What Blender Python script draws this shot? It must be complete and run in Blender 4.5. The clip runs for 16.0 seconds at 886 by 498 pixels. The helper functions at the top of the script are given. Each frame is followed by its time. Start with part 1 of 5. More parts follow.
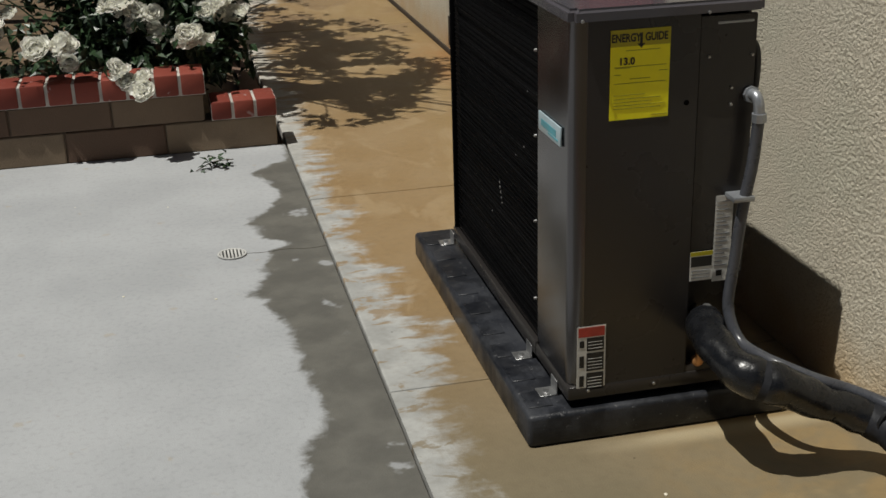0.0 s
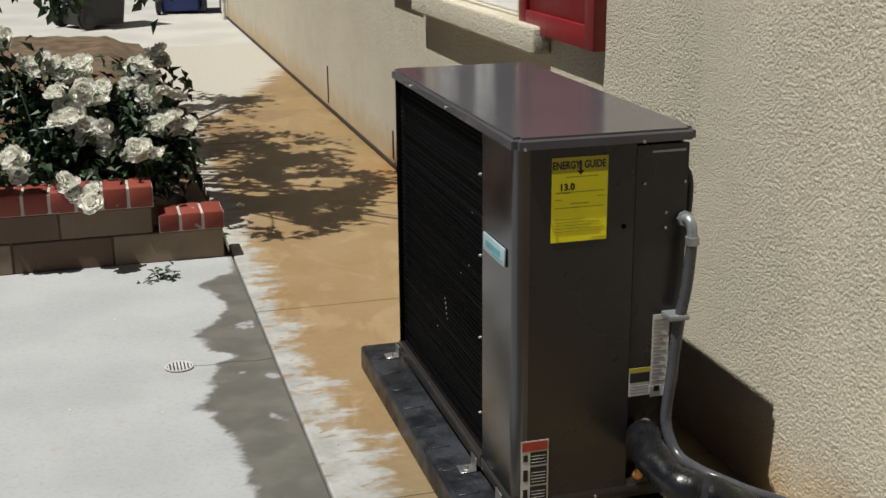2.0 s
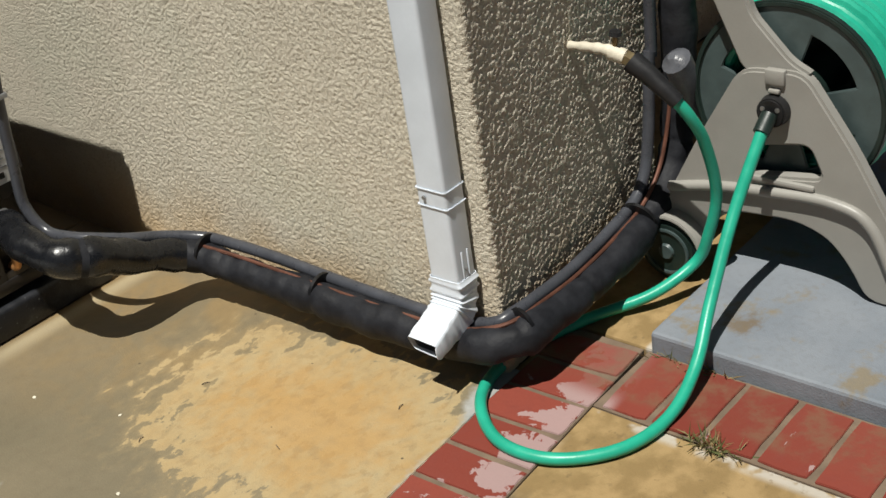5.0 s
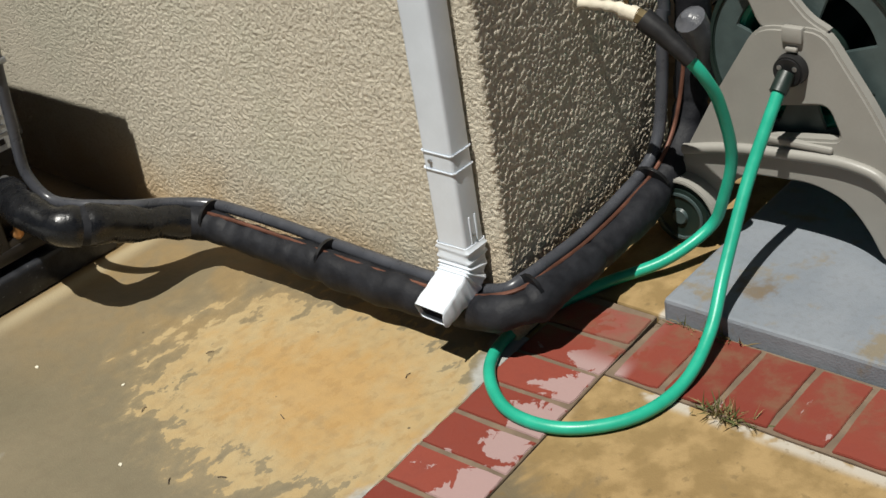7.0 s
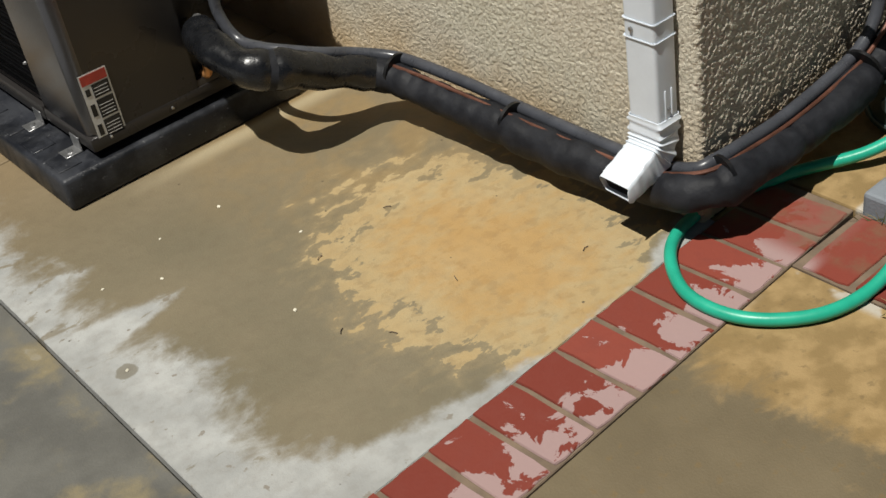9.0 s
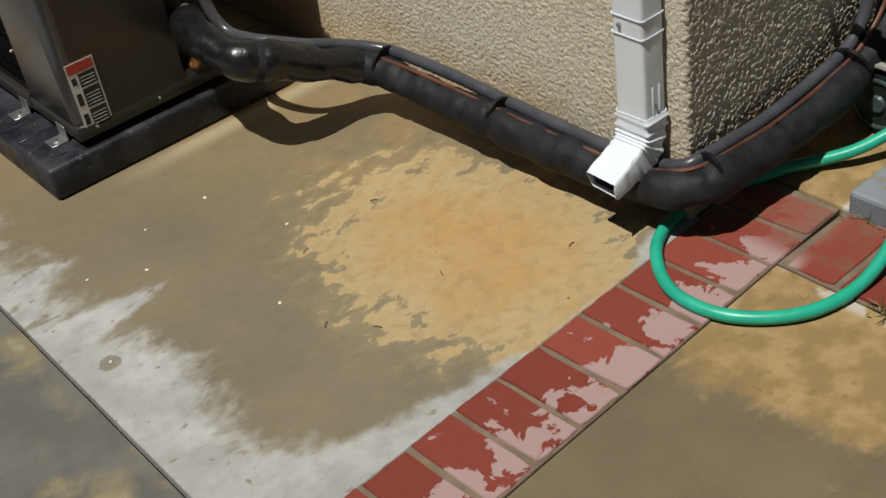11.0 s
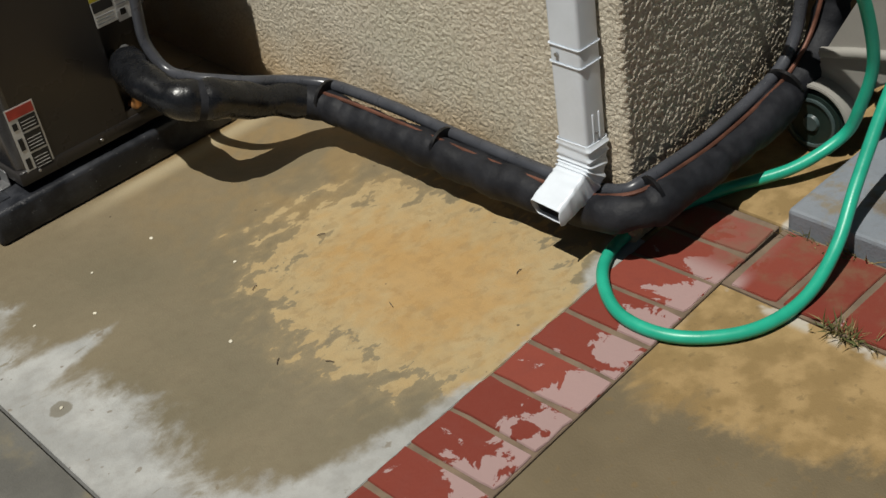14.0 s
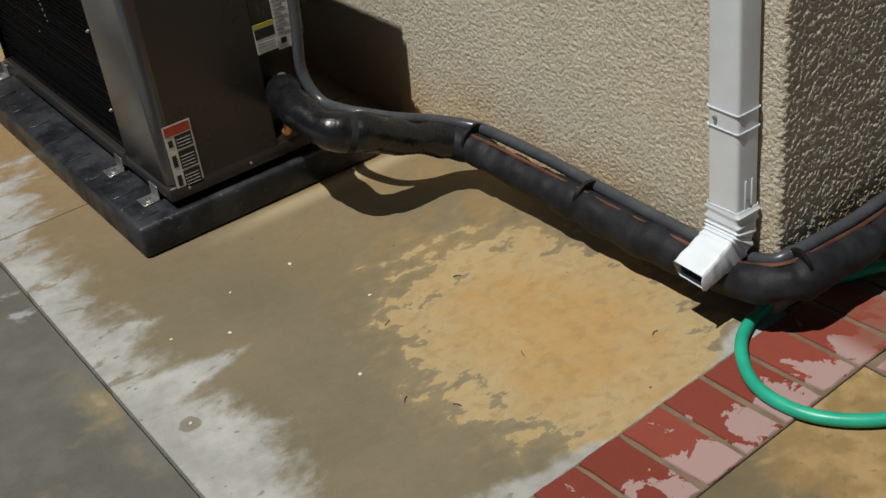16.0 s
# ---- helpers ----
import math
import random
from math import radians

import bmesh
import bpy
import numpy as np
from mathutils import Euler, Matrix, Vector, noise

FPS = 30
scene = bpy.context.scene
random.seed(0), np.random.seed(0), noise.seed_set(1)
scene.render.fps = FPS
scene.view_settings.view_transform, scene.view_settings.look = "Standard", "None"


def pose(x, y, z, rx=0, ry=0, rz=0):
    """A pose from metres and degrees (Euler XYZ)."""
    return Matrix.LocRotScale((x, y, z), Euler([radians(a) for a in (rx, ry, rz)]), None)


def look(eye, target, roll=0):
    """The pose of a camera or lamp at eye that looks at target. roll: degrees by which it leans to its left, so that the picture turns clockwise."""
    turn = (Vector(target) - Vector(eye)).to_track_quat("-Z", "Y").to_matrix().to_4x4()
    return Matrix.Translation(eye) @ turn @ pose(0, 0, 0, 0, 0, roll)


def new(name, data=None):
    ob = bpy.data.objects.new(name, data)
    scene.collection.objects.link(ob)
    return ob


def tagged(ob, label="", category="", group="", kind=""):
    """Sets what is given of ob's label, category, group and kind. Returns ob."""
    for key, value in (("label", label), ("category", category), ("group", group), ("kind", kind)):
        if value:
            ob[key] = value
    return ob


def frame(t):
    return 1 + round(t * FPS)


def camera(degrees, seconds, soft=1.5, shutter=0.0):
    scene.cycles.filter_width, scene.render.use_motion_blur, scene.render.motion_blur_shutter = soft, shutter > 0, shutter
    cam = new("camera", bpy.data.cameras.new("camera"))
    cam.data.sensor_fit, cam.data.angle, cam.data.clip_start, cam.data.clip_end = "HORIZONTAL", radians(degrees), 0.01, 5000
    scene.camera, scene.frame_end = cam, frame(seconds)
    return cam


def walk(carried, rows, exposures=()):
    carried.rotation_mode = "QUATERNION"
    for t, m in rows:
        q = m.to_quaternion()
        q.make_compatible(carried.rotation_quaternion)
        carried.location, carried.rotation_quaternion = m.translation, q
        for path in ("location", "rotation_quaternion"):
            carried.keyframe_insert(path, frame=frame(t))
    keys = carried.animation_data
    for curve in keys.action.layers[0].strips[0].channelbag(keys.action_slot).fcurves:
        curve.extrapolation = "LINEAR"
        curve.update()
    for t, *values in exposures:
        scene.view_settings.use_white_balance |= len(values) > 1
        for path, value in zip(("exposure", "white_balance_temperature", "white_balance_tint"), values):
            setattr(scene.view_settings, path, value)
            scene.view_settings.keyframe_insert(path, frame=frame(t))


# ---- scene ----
cam = camera(39.80, 16.0, soft=1.5)
PATH = [
    (0, (-1.5163, -1.2215, 1.4548), (-1.0778, 0.7409, 0.6664), -1.7),
    (0.5, (-1.5336, -1.2636, 1.4980), (-1.0228, 0.7301, 0.8424), -1.5),
    (1, (-1.5541, -1.3003, 1.5120), (-1.0087, 0.7020, 0.9115), -0.7),
    (1.5, (-1.5520, -1.2938, 1.5142), (-1.0044, 0.7031, 0.9007), -0.7),
    (2, (-1.5520, -1.2949, 1.5142), (-0.9925, 0.6988, 0.8986), -0.5),
    (2.5, (-1.5487, -1.2917, 1.5120), (-0.9752, 0.6966, 0.8910), -0.4),
    (3, (-1.5595, -1.3176, 1.4980), (-0.9029, 0.6156, 0.7938), -2.0),
    (3.5, (-1.5044, -1.2798, 1.4634), (-0.7409, 0.5378, 0.5821), -5.4),
    (4, (-1.4742, -1.2895, 1.4461), (-0.5346, 0.3780, 0.4439), -7.3),
    (4.5, (-1.4774, -1.3068, 1.4245), (-0.3467, 0.1879, 0.3510), -9.5),
    (5, (-1.5347, -1.3586, 1.4677), (-0.1847, -0.0497, 0.4061), -8.9),
    (5.2, (-1.5476, -1.3554, 1.4666), (-0.1663, -0.0767, 0.4061), -8.5),
    (7.3, (-1.4882, -1.3327, 1.4234), (-0.2246, 0.0119, 0.3002), -10.5),
    (7.5, (-1.4990, -1.3241, 1.4224), (-0.2830, 0.0292, 0.2570), -10.8),
    (8, (-1.4882, -1.2960, 1.4137), (-0.4212, 0.1069, 0.1642), -10.3),
    (8.2, (-1.4936, -1.2884, 1.4116), (-0.4590, 0.1328, 0.1566), -10.2),
    (10.5, (-1.4818, -1.2647, 1.4278), (-0.5011, 0.1750, 0.1501), -10.4),
    (11, (-1.4764, -1.2712, 1.4191), (-0.4763, 0.1523, 0.1393), -9.6),
    (11.5, (-1.4375, -1.2982, 1.4256), (-0.3542, 0.0886, 0.1728), -11.0),
    (12, (-1.4364, -1.3133, 1.4342), (-0.2495, 0.0162, 0.2149), -11.7),
    (12.5, (-1.4418, -1.3122, 1.4267), (-0.2300, -0.0151, 0.1966), -11.9),
    (13, (-1.4515, -1.3014, 1.4321), (-0.2549, -0.0086, 0.1814), -11.3),
    (13.5, (-1.4720, -1.2830, 1.4375), (-0.3272, 0.0605, 0.1922), -10.3),
    (14, (-1.4785, -1.2776, 1.4375), (-0.3899, 0.1015, 0.1804), -9.9),
    (14.5, (-1.4893, -1.2636, 1.4364), (-0.4439, 0.1598, 0.1922), -9.7),
    (15, (-1.4969, -1.2539, 1.4396), (-0.4741, 0.2041, 0.2171), -9.1),
    (15.5, (-1.5034, -1.2463, 1.4472), (-0.5044, 0.2592, 0.2646), -8.9),
    (16, (-1.5044, -1.2388, 1.4504), (-0.5368, 0.2948, 0.2776), -8.0),
]
walk(cam, [(t, look(eye, target, roll)) for t, eye, target, roll in PATH],
     exposures=[(0.0, -0.08), (0.6, 0.0), (1.0, 0.04), (1.5, 0.24), (2.6, 0.35), (3.5, 0.45), (5.0, 0.38), (7.5, 0.34), (8.2, 0.3), (10.5, 0.1), (12.5, 0.05), (16.0, -0.05)])

# ---- light ----
SUN = Vector((-0.39, -0.076, 1.0)).normalized()
world = bpy.data.worlds.new("sky")
scene.world = world
world.use_nodes = True
wn = world.node_tree
sky = wn.nodes.new("ShaderNodeTexSky")
sky.sky_type, sky.sun_disc = "NISHITA", False
sky.sun_elevation = math.asin(SUN.z)
sky.sun_rotation = math.atan2(SUN.x, SUN.y)
wn.links.new(sky.outputs["Color"], wn.nodes["Background"].inputs["Color"])
wn.nodes["Background"].inputs["Strength"].default_value = 0.013
lamp = bpy.data.lights.new("sun", "SUN")
lamp.energy, lamp.angle, lamp.color = 4.3, radians(0.5), (1.0, 0.975, 0.90)
new("sun", lamp).matrix_basis = look(SUN * 30, (0, 0, 0))


# ---- materials ----
class Mat:
    """A node material, written from the bottom up."""

    def __init__(self, name):
        self.m = bpy.data.materials.new(name)
        self.m.use_nodes = True
        self.t = self.m.node_tree
        self.p = self.t.nodes["Principled BSDF"]
        self.geo = self.t.nodes.new("ShaderNodeNewGeometry")
        self.pos = self.geo.outputs["Position"]

    def put(self, sock, v):
        if isinstance(v, bpy.types.NodeSocket):
            self.t.links.new(v, sock)
        elif sock.type == "RGBA":
            sock.default_value = (*v, 1)
        else:
            sock.default_value = v

    def math(self, op, a, b=0.0, c=0.0):
        n = self.t.nodes.new("ShaderNodeMath")
        n.operation = op
        for i, v in enumerate((a, b, c)):
            self.put(n.inputs[i], v)
        return n.outputs[0]

    def axis(self, i):
        n = self.t.nodes.new("ShaderNodeSeparateXYZ")
        self.t.links.new(self.pos, n.inputs[0])
        return n.outputs[i]

    def scaled(self, v, turn=0.0):
        n = self.t.nodes.new("ShaderNodeMapping")
        self.t.links.new(self.pos, n.inputs[0])
        n.inputs["Scale"].default_value = v
        n.inputs["Rotation"].default_value = (0, 0, turn)
        return n.outputs[0]

    def noise(self, scale, detail=4.0, rough=0.55, vec=None, warp=0.0):
        n = self.t.nodes.new("ShaderNodeTexNoise")
        n.inputs["Scale"].default_value, n.inputs["Detail"].default_value = scale, detail
        n.inputs["Roughness"].default_value, n.inputs["Distortion"].default_value = rough, warp
        self.t.links.new(vec or self.pos, n.inputs["Vector"])
        return n.outputs["Fac"]

    def voronoi(self, scale, vec=None, feature="F1"):
        n = self.t.nodes.new("ShaderNodeTexVoronoi")
        n.inputs["Scale"].default_value, n.feature = scale, feature
        self.t.links.new(vec or self.pos, n.inputs["Vector"])
        return n.outputs["Distance"]

    def step(self, v, a, b, lo=0.0, hi=1.0):
        """lo below a, hi above b, smooth between."""
        n = self.t.nodes.new("ShaderNodeMapRange")
        n.interpolation_type = "SMOOTHSTEP"
        for i, x in enumerate((v, a, b, lo, hi)):
            self.put(n.inputs[i], x)
        return n.outputs[0]

    def profile(self, v, pts):
        """A smooth line through (v, value) pairs, v rising."""
        out = pts[0][1]
        for (a, p), (b, q) in zip(pts, pts[1:]):
            out = self.math("ADD", self.step(v, a, b, 0.0, q - p), out)
        return out

    def mix(self, f, a, b):
        n = self.t.nodes.new("ShaderNodeMix")
        n.data_type = "RGBA"
        self.put(n.inputs[0], f), self.put(n.inputs[6], a), self.put(n.inputs[7], b)
        return n.outputs[2]

    def random(self):
        return self.t.nodes.new("ShaderNodeObjectInfo").outputs["Random"]

    def island(self):
        return self.geo.outputs["Random Per Island"]

    def bump(self, h, strength=0.5, depth=0.005, below=None):
        n = self.t.nodes.new("ShaderNodeBump")
        n.inputs["Strength"].default_value, n.inputs["Distance"].default_value = strength, depth
        self.put(n.inputs["Height"], h)
        if below:
            self.t.links.new(below, n.inputs["Normal"])
        self.t.links.new(n.outputs[0], self.p.inputs["Normal"])
        return n.outputs[0]

    def done(self, color, rough=0.6, metal=0.0, spec=0.5):
        for k, v in (("Base Color", color), ("Roughness", rough), ("Metallic", metal), ("Specular IOR Level", spec)):
            self.put(self.p.inputs[k], v)
        return self.m


def simple(name, color, rough=0.5, metal=0.0, var=0.25, scale=18.0, bump=0.15, spec=0.5, fine=160.0):
    """One colour with broad blotches, fine grain and a little relief."""
    k = Mat(name)
    dark = tuple(c * (1 - var) for c in color)
    light = tuple(min(1, c * (1 + var * 0.6)) for c in color)
    a = k.mix(k.step(k.noise(scale), 0.3, 0.7), dark, light)
    g = k.noise(fine, 3)
    k.bump(g, bump, 0.002)
    return k.done(k.mix(k.step(g, 0.35, 0.75, 0.0, 0.25), a, dark), k.step(k.noise(scale * 2), 0.2, 0.8, rough * 0.8, min(1, rough * 1.2)), metal, spec)


def edge_line(x):
    """The walkway's edge along the brick border, slightly askew to the house."""
    return -0.0155 + 0.052 * x


def ground_relief(k):
    g = k.noise(220, 3)
    return k.bump(k.math("ADD", g, k.math("MULTIPLY", k.noise(25, 4), 2.0)), 0.35, 0.0025)


def make_walkway():
    """Concrete soaked by water: tan where wet, pale where dry, ochre where half dry."""
    k = Mat("wet_stained_concrete")
    x, y = k.axis(0), k.axis(1)
    streak = k.noise(1.0, 5, 0.6, k.scaled((4.0, 15.0, 1)), 0.3)
    cloud = k.noise(2.6, 5, 0.6)
    fine = k.noise(38, 4)
    mottled = k.noise(19, 6, 0.6, k.scaled((0.85, 1.25, 1)), 0.25)
    wet = k.mix(k.step(y, 0.7, 2.2), (0.152, 0.131, 0.086), (0.25, 0.165, 0.078))
    wet = k.mix(k.step(cloud, 0.32, 0.72), wet, k.mix(k.step(y, 0.7, 2.2), (0.19, 0.159, 0.104), (0.275, 0.192, 0.103)))
    # patches of sun, painted as paler blotches on the wet tone
    sun_patch = k.math("MULTIPLY", k.step(y, 1.3, 2.0), k.noise(3.2, 6, 0.62, k.scaled((1.5, 0.7, 1)), 0.8))
    wet = k.mix(k.step(sun_patch, 0.50, 0.60, 0.0, 0.45), wet, (0.36, 0.27, 0.16))
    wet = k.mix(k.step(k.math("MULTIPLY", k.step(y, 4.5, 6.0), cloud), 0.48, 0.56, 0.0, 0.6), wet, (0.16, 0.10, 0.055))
    warm = k.math("MULTIPLY", k.step(x, -0.75, -0.25), k.step(y, 0.35, 0.7))
    wet = k.mix(k.math("MULTIPLY", warm, k.step(k.noise(5.5, 5, 0.6, None, 0.5), 0.4, 0.62, 0.2, 0.75)), wet, (0.25, 0.172, 0.078))
    # dry strip beside the long joint, fringed by runs of water
    reach = k.profile(y, ((0.05, 0.17), (0.20, 0.13), (0.34, 0.19), (0.50, 0.17), (0.60, 0.12), (0.665, 0.25), (0.73, 0.09), (0.82, 0.11), (0.89, 0.15), (0.98, 0.09), (1.36, 0.10), (1.62, 0.18), (1.88, 0.17), (2.0, 0.11), (2.2, 0.14), (2.58, 0.08), (2.8, 0.12), (3.06, 0.08), (3.6, 0.11)))
    reach = k.math("ADD", reach, k.math("MULTIPLY", k.math("SUBTRACT", streak, 0.5), k.step(y, 1.2, 1.7, 0.15, 0.34)))
    reach = k.math("ADD", reach, k.math("MULTIPLY", k.math("SUBTRACT", k.noise(7.0, 6, 0.68, None, 0.6), 0.5), 0.24))
    d = k.math("SUBTRACT", k.math("ADD", x, 1.064), reach)
    dry = k.step(k.math("ADD", d, k.math("MULTIPLY", k.math("SUBTRACT", fine, 0.5), 0.05)), -0.055, 0.045, 1.0, 0.0)
    # dry strip along the brick edging
    e = k.math("SUBTRACT", k.math("SUBTRACT", y, k.math("MULTIPLY_ADD", x, 0.052, -0.0155)), k.profile(x, ((-1.06, 0.27), (-0.93, 0.20), (-0.86, 0.115), (-0.73, 0.065), (-0.59, 0.038), (-0.45, 0.0), (-0.2, 0.0), (-0.12, 0.045), (-0.02, 0.06))))
    e = k.math("ADD", e, k.math("MULTIPLY", k.math("SUBTRACT", k.noise(16, 5, 0.65), 0.5), 0.09))
    blot = k.noise(7.5, 5, 0.62, k.scaled((1.0, 1.8, 1)), 0.5)
    dry = k.math("MULTIPLY", dry, k.step(blot, 0.56, 0.62, 1.0, 0.25))
    dry2 = k.step(e, -0.022, 0.014, 0.95, 0.0)
    # past the shrubs the path is dry but for a tongue along the house
    far = k.step(k.math("ADD", k.math("ADD", y, k.math("MULTIPLY", x, -2.6)), k.math("MULTIPLY", streak, 2.2)), 10.2, 10.5)
    dry = k.math("MAXIMUM", k.math("MAXIMUM", dry, dry2), far)
    pale = k.mix(k.step(k.noise(9, 5), 0.35, 0.7), (0.29, 0.292, 0.28), (0.385, 0.387, 0.372))
    spots = k.step(k.noise(26, 3, 0.5), 0.66, 0.70)
    pale = k.mix(k.math("MULTIPLY", spots, k.step(y, 0.9, 1.1, 1.0, 0.0)), pale, (0.22, 0.20, 0.17))
    # half dry ochre patch by the house corner
    px = k.math("DIVIDE", k.math("ADD", x, 0.32), 0.305)
    py = k.math("DIVIDE", k.math("SUBTRACT", y, 0.26), 0.45)
    r = k.math("SQRT", k.math("ADD", k.math("MULTIPLY", px, px), k.math("MULTIPLY", py, py)))
    r = k.math("ADD", r, k.math("MULTIPLY", k.math("SUBTRACT", streak, 0.5), 0.6))
    r = k.math("ADD", r, k.math("MULTIPLY", k.math("SUBTRACT", mottled, 0.5), 1.45))
    patch = k.math("MAXIMUM", k.step(r, 0.85, 0.91, 0.9, 0.0), k.step(r, 0.6, 1.25, 0.45, 0.0))
    ochre = k.mix(k.step(k.noise(6, 5), 0.35, 0.7), (0.37, 0.25, 0.105), (0.395, 0.295, 0.15))
    ochre = k.mix(k.step(k.noise(24, 6, 0.62, k.scaled((0.9, 1.3, 1)), 0.2), 0.545, 0.59, 0.0, 0.6), ochre, (0.255, 0.165, 0.068))
    ochre = k.mix(k.step(r, 0.15, 0.85), k.mix(0.6, ochre, (0.40, 0.235, 0.08)), k.mix(0.4, ochre, (0.39, 0.315, 0.18)))
    c = k.mix(patch, wet, ochre)
    pale = k.mix(k.step(y, 3.0, 6.0), pale, (0.40, 0.375, 0.33))
    c = k.mix(dry, c, pale)
    hx, hy = k.math("ADD", x, 0.992), k.math("SUBTRACT", y, 0.531)
    ring = k.math("SQRT", k.math("ADD", k.math("MULTIPLY", hx, hx), k.math("MULTIPLY", hy, hy)))
    c = k.mix(k.step(k.math("ADD", ring, k.math("MULTIPLY", fine, 0.016)), 0.026, 0.031, 0.85, 0.0), c, (0.17, 0.155, 0.12))
    rust = k.math("MULTIPLY", k.step(x, -0.35, -0.02), k.math("MULTIPLY", k.step(y, 4.0, 4.9), k.step(y, 6.0, 5.2)))
    c = k.mix(k.math("MULTIPLY", rust, k.step(cloud, 0.35, 0.6, 0.0, 0.6)), c, (0.30, 0.13, 0.04))
    c = k.mix(k.step(fine, 0.4, 0.75, 0.0, 0.18), c, (0.12, 0.09, 0.06))
    speck = k.math("MULTIPLY", k.step(k.voronoi(19), 0.035, 0.075, 1.0, 0.0), k.step(k.noise(23, 2), 0.5, 0.56))
    c = k.mix(k.math("MULTIPLY", speck, 0.8), c, (0.055, 0.042, 0.03))
    ground_relief(k)
    line = k.math("MULTIPLY", k.step(y, 1.03, 1.085), k.step(k.math("ADD", x, k.math("MULTIPLY", streak, 0.2)), -0.62, -0.35))
    c = k.mix(k.math("MULTIPLY", line, k.step(y, 1.115, 1.09, 0.0, 0.55)), c, (0.42, 0.36, 0.24))
    damp = k.math("MAXIMUM", dry, patch)
    return k.done(c, k.step(damp, 0.0, 1.0, 0.48, 0.85), 0, 0.35)


def make_patio():
    """Pale grey concrete with a dark wet margin along the long joint."""
    k = Mat("pale_grey_concrete")
    x, y = k.axis(0), k.axis(1)
    n = k.noise(4.2, 5, 0.6, k.scaled((1.6, 1.0, 1)))
    fine = k.noise(60, 4)
    rim = k.profile(y, ((0.95, -0.31), (1.18, -0.25), (1.42, -0.17), (1.6, -0.19), (1.98, -0.215), (2.14, -0.25), (2.22, -0.285), (2.36, -0.24), (2.54, -0.20), (2.60, -0.13), (2.70, -0.21), (2.86, -0.235), (3.02, -0.13), (3.2, -0.10), (3.40, -0.165), (3.6, -0.02)))
    d = k.math("SUBTRACT", k.math("ADD", x, 1.064), rim)
    d = k.math("ADD", d, k.math("MULTIPLY", k.math("SUBTRACT", k.noise(9, 6, 0.65, None, 0.5), 0.5), 0.16))
    wet = k.step(d, -0.015, 0.025)
    wet = k.math("MULTIPLY", wet, k.step(k.noise(6, 4), 0.64, 0.70, 1.0, 0.3))
    near = k.step(k.math("ADD", y, k.math("MULTIPLY", n, 0.5)), 0.95, 1.15, 1.0, 0.0)
    wet = k.math("MAXIMUM", wet, k.math("MULTIPLY", near, k.step(k.noise(14, 5), 0.35, 0.6, 0.8, 1.0)))
    pale = k.mix(k.step(k.noise(2.3, 5), 0.3, 0.7), (0.315, 0.325, 0.335), (0.37, 0.38, 0.39))
    pale = k.mix(k.step(k.noise(11, 3), 0.66, 0.72, 0.0, 0.35), pale, (0.34, 0.28, 0.18))
    damp = k.mix(k.step(k.noise(8, 5), 0.35, 0.7), (0.100, 0.097, 0.086), (0.135, 0.131, 0.115))
    damp = k.mix(k.math("MULTIPLY", near, k.step(k.noise(6, 5), 0.5, 0.68)), damp, (0.23, 0.19, 0.11))
    c = k.mix(k.step(fine, 0.45, 0.8, 0.0, 0.2), k.mix(wet, pale, damp), (0.13, 0.125, 0.12))
    ground_relief(k)
    return k.done(c, k.step(wet, 0.0, 1.0, 0.85, 0.5), 0, 0.35)


def make_entry():
    """Ochre and umber stained concrete between the two rows of bricks."""
    k = Mat("ochre_stained_concrete")
    x, y = k.axis(0), k.axis(1)
    n = k.noise(5.5, 6, 0.62, k.scaled((1, 1.7, 1), 0.5), 0.4)
    lim = k.math("ADD", k.math("SUBTRACT", x, k.math("MULTIPLY", y, -0.15)), k.math("MULTIPLY", n, 0.55))
    half = k.step(lim, -0.13, -0.02)
    salt = k.math("MULTIPLY", k.math("MAXIMUM", k.step(x, -0.040, -0.018), k.step(y, -0.232, -0.212)), k.math("MULTIPLY", k.step(k.noise(9, 4), 0.47, 0.55), k.step(x, -0.12, 0.0, 0.15, 1.0)))
    salt = k.math("MULTIPLY", salt, k.step(y, -0.20, -0.19, 1.0, 0.0))
    wet = k.mix(k.step(k.noise(3, 5), 0.35, 0.7), (0.125, 0.098, 0.058), (0.165, 0.13, 0.078))
    dry = k.mix(k.step(k.noise(15, 6), 0.4, 0.65), (0.225, 0.150, 0.062), (0.325, 0.222, 0.10))
    c = k.mix(half, wet, dry)
    c = k.mix(k.math("MULTIPLY", salt, 0.85), c, (0.44, 0.41, 0.36))
    c = k.mix(k.step(k.noise(48, 3), 0.6, 0.72, 0, 0.6), c, (0.16, 0.11, 0.05))
    ground_relief(k)
    return k.done(c, k.step(half, 0, 1, 0.55, 0.85), 0, 0.35)


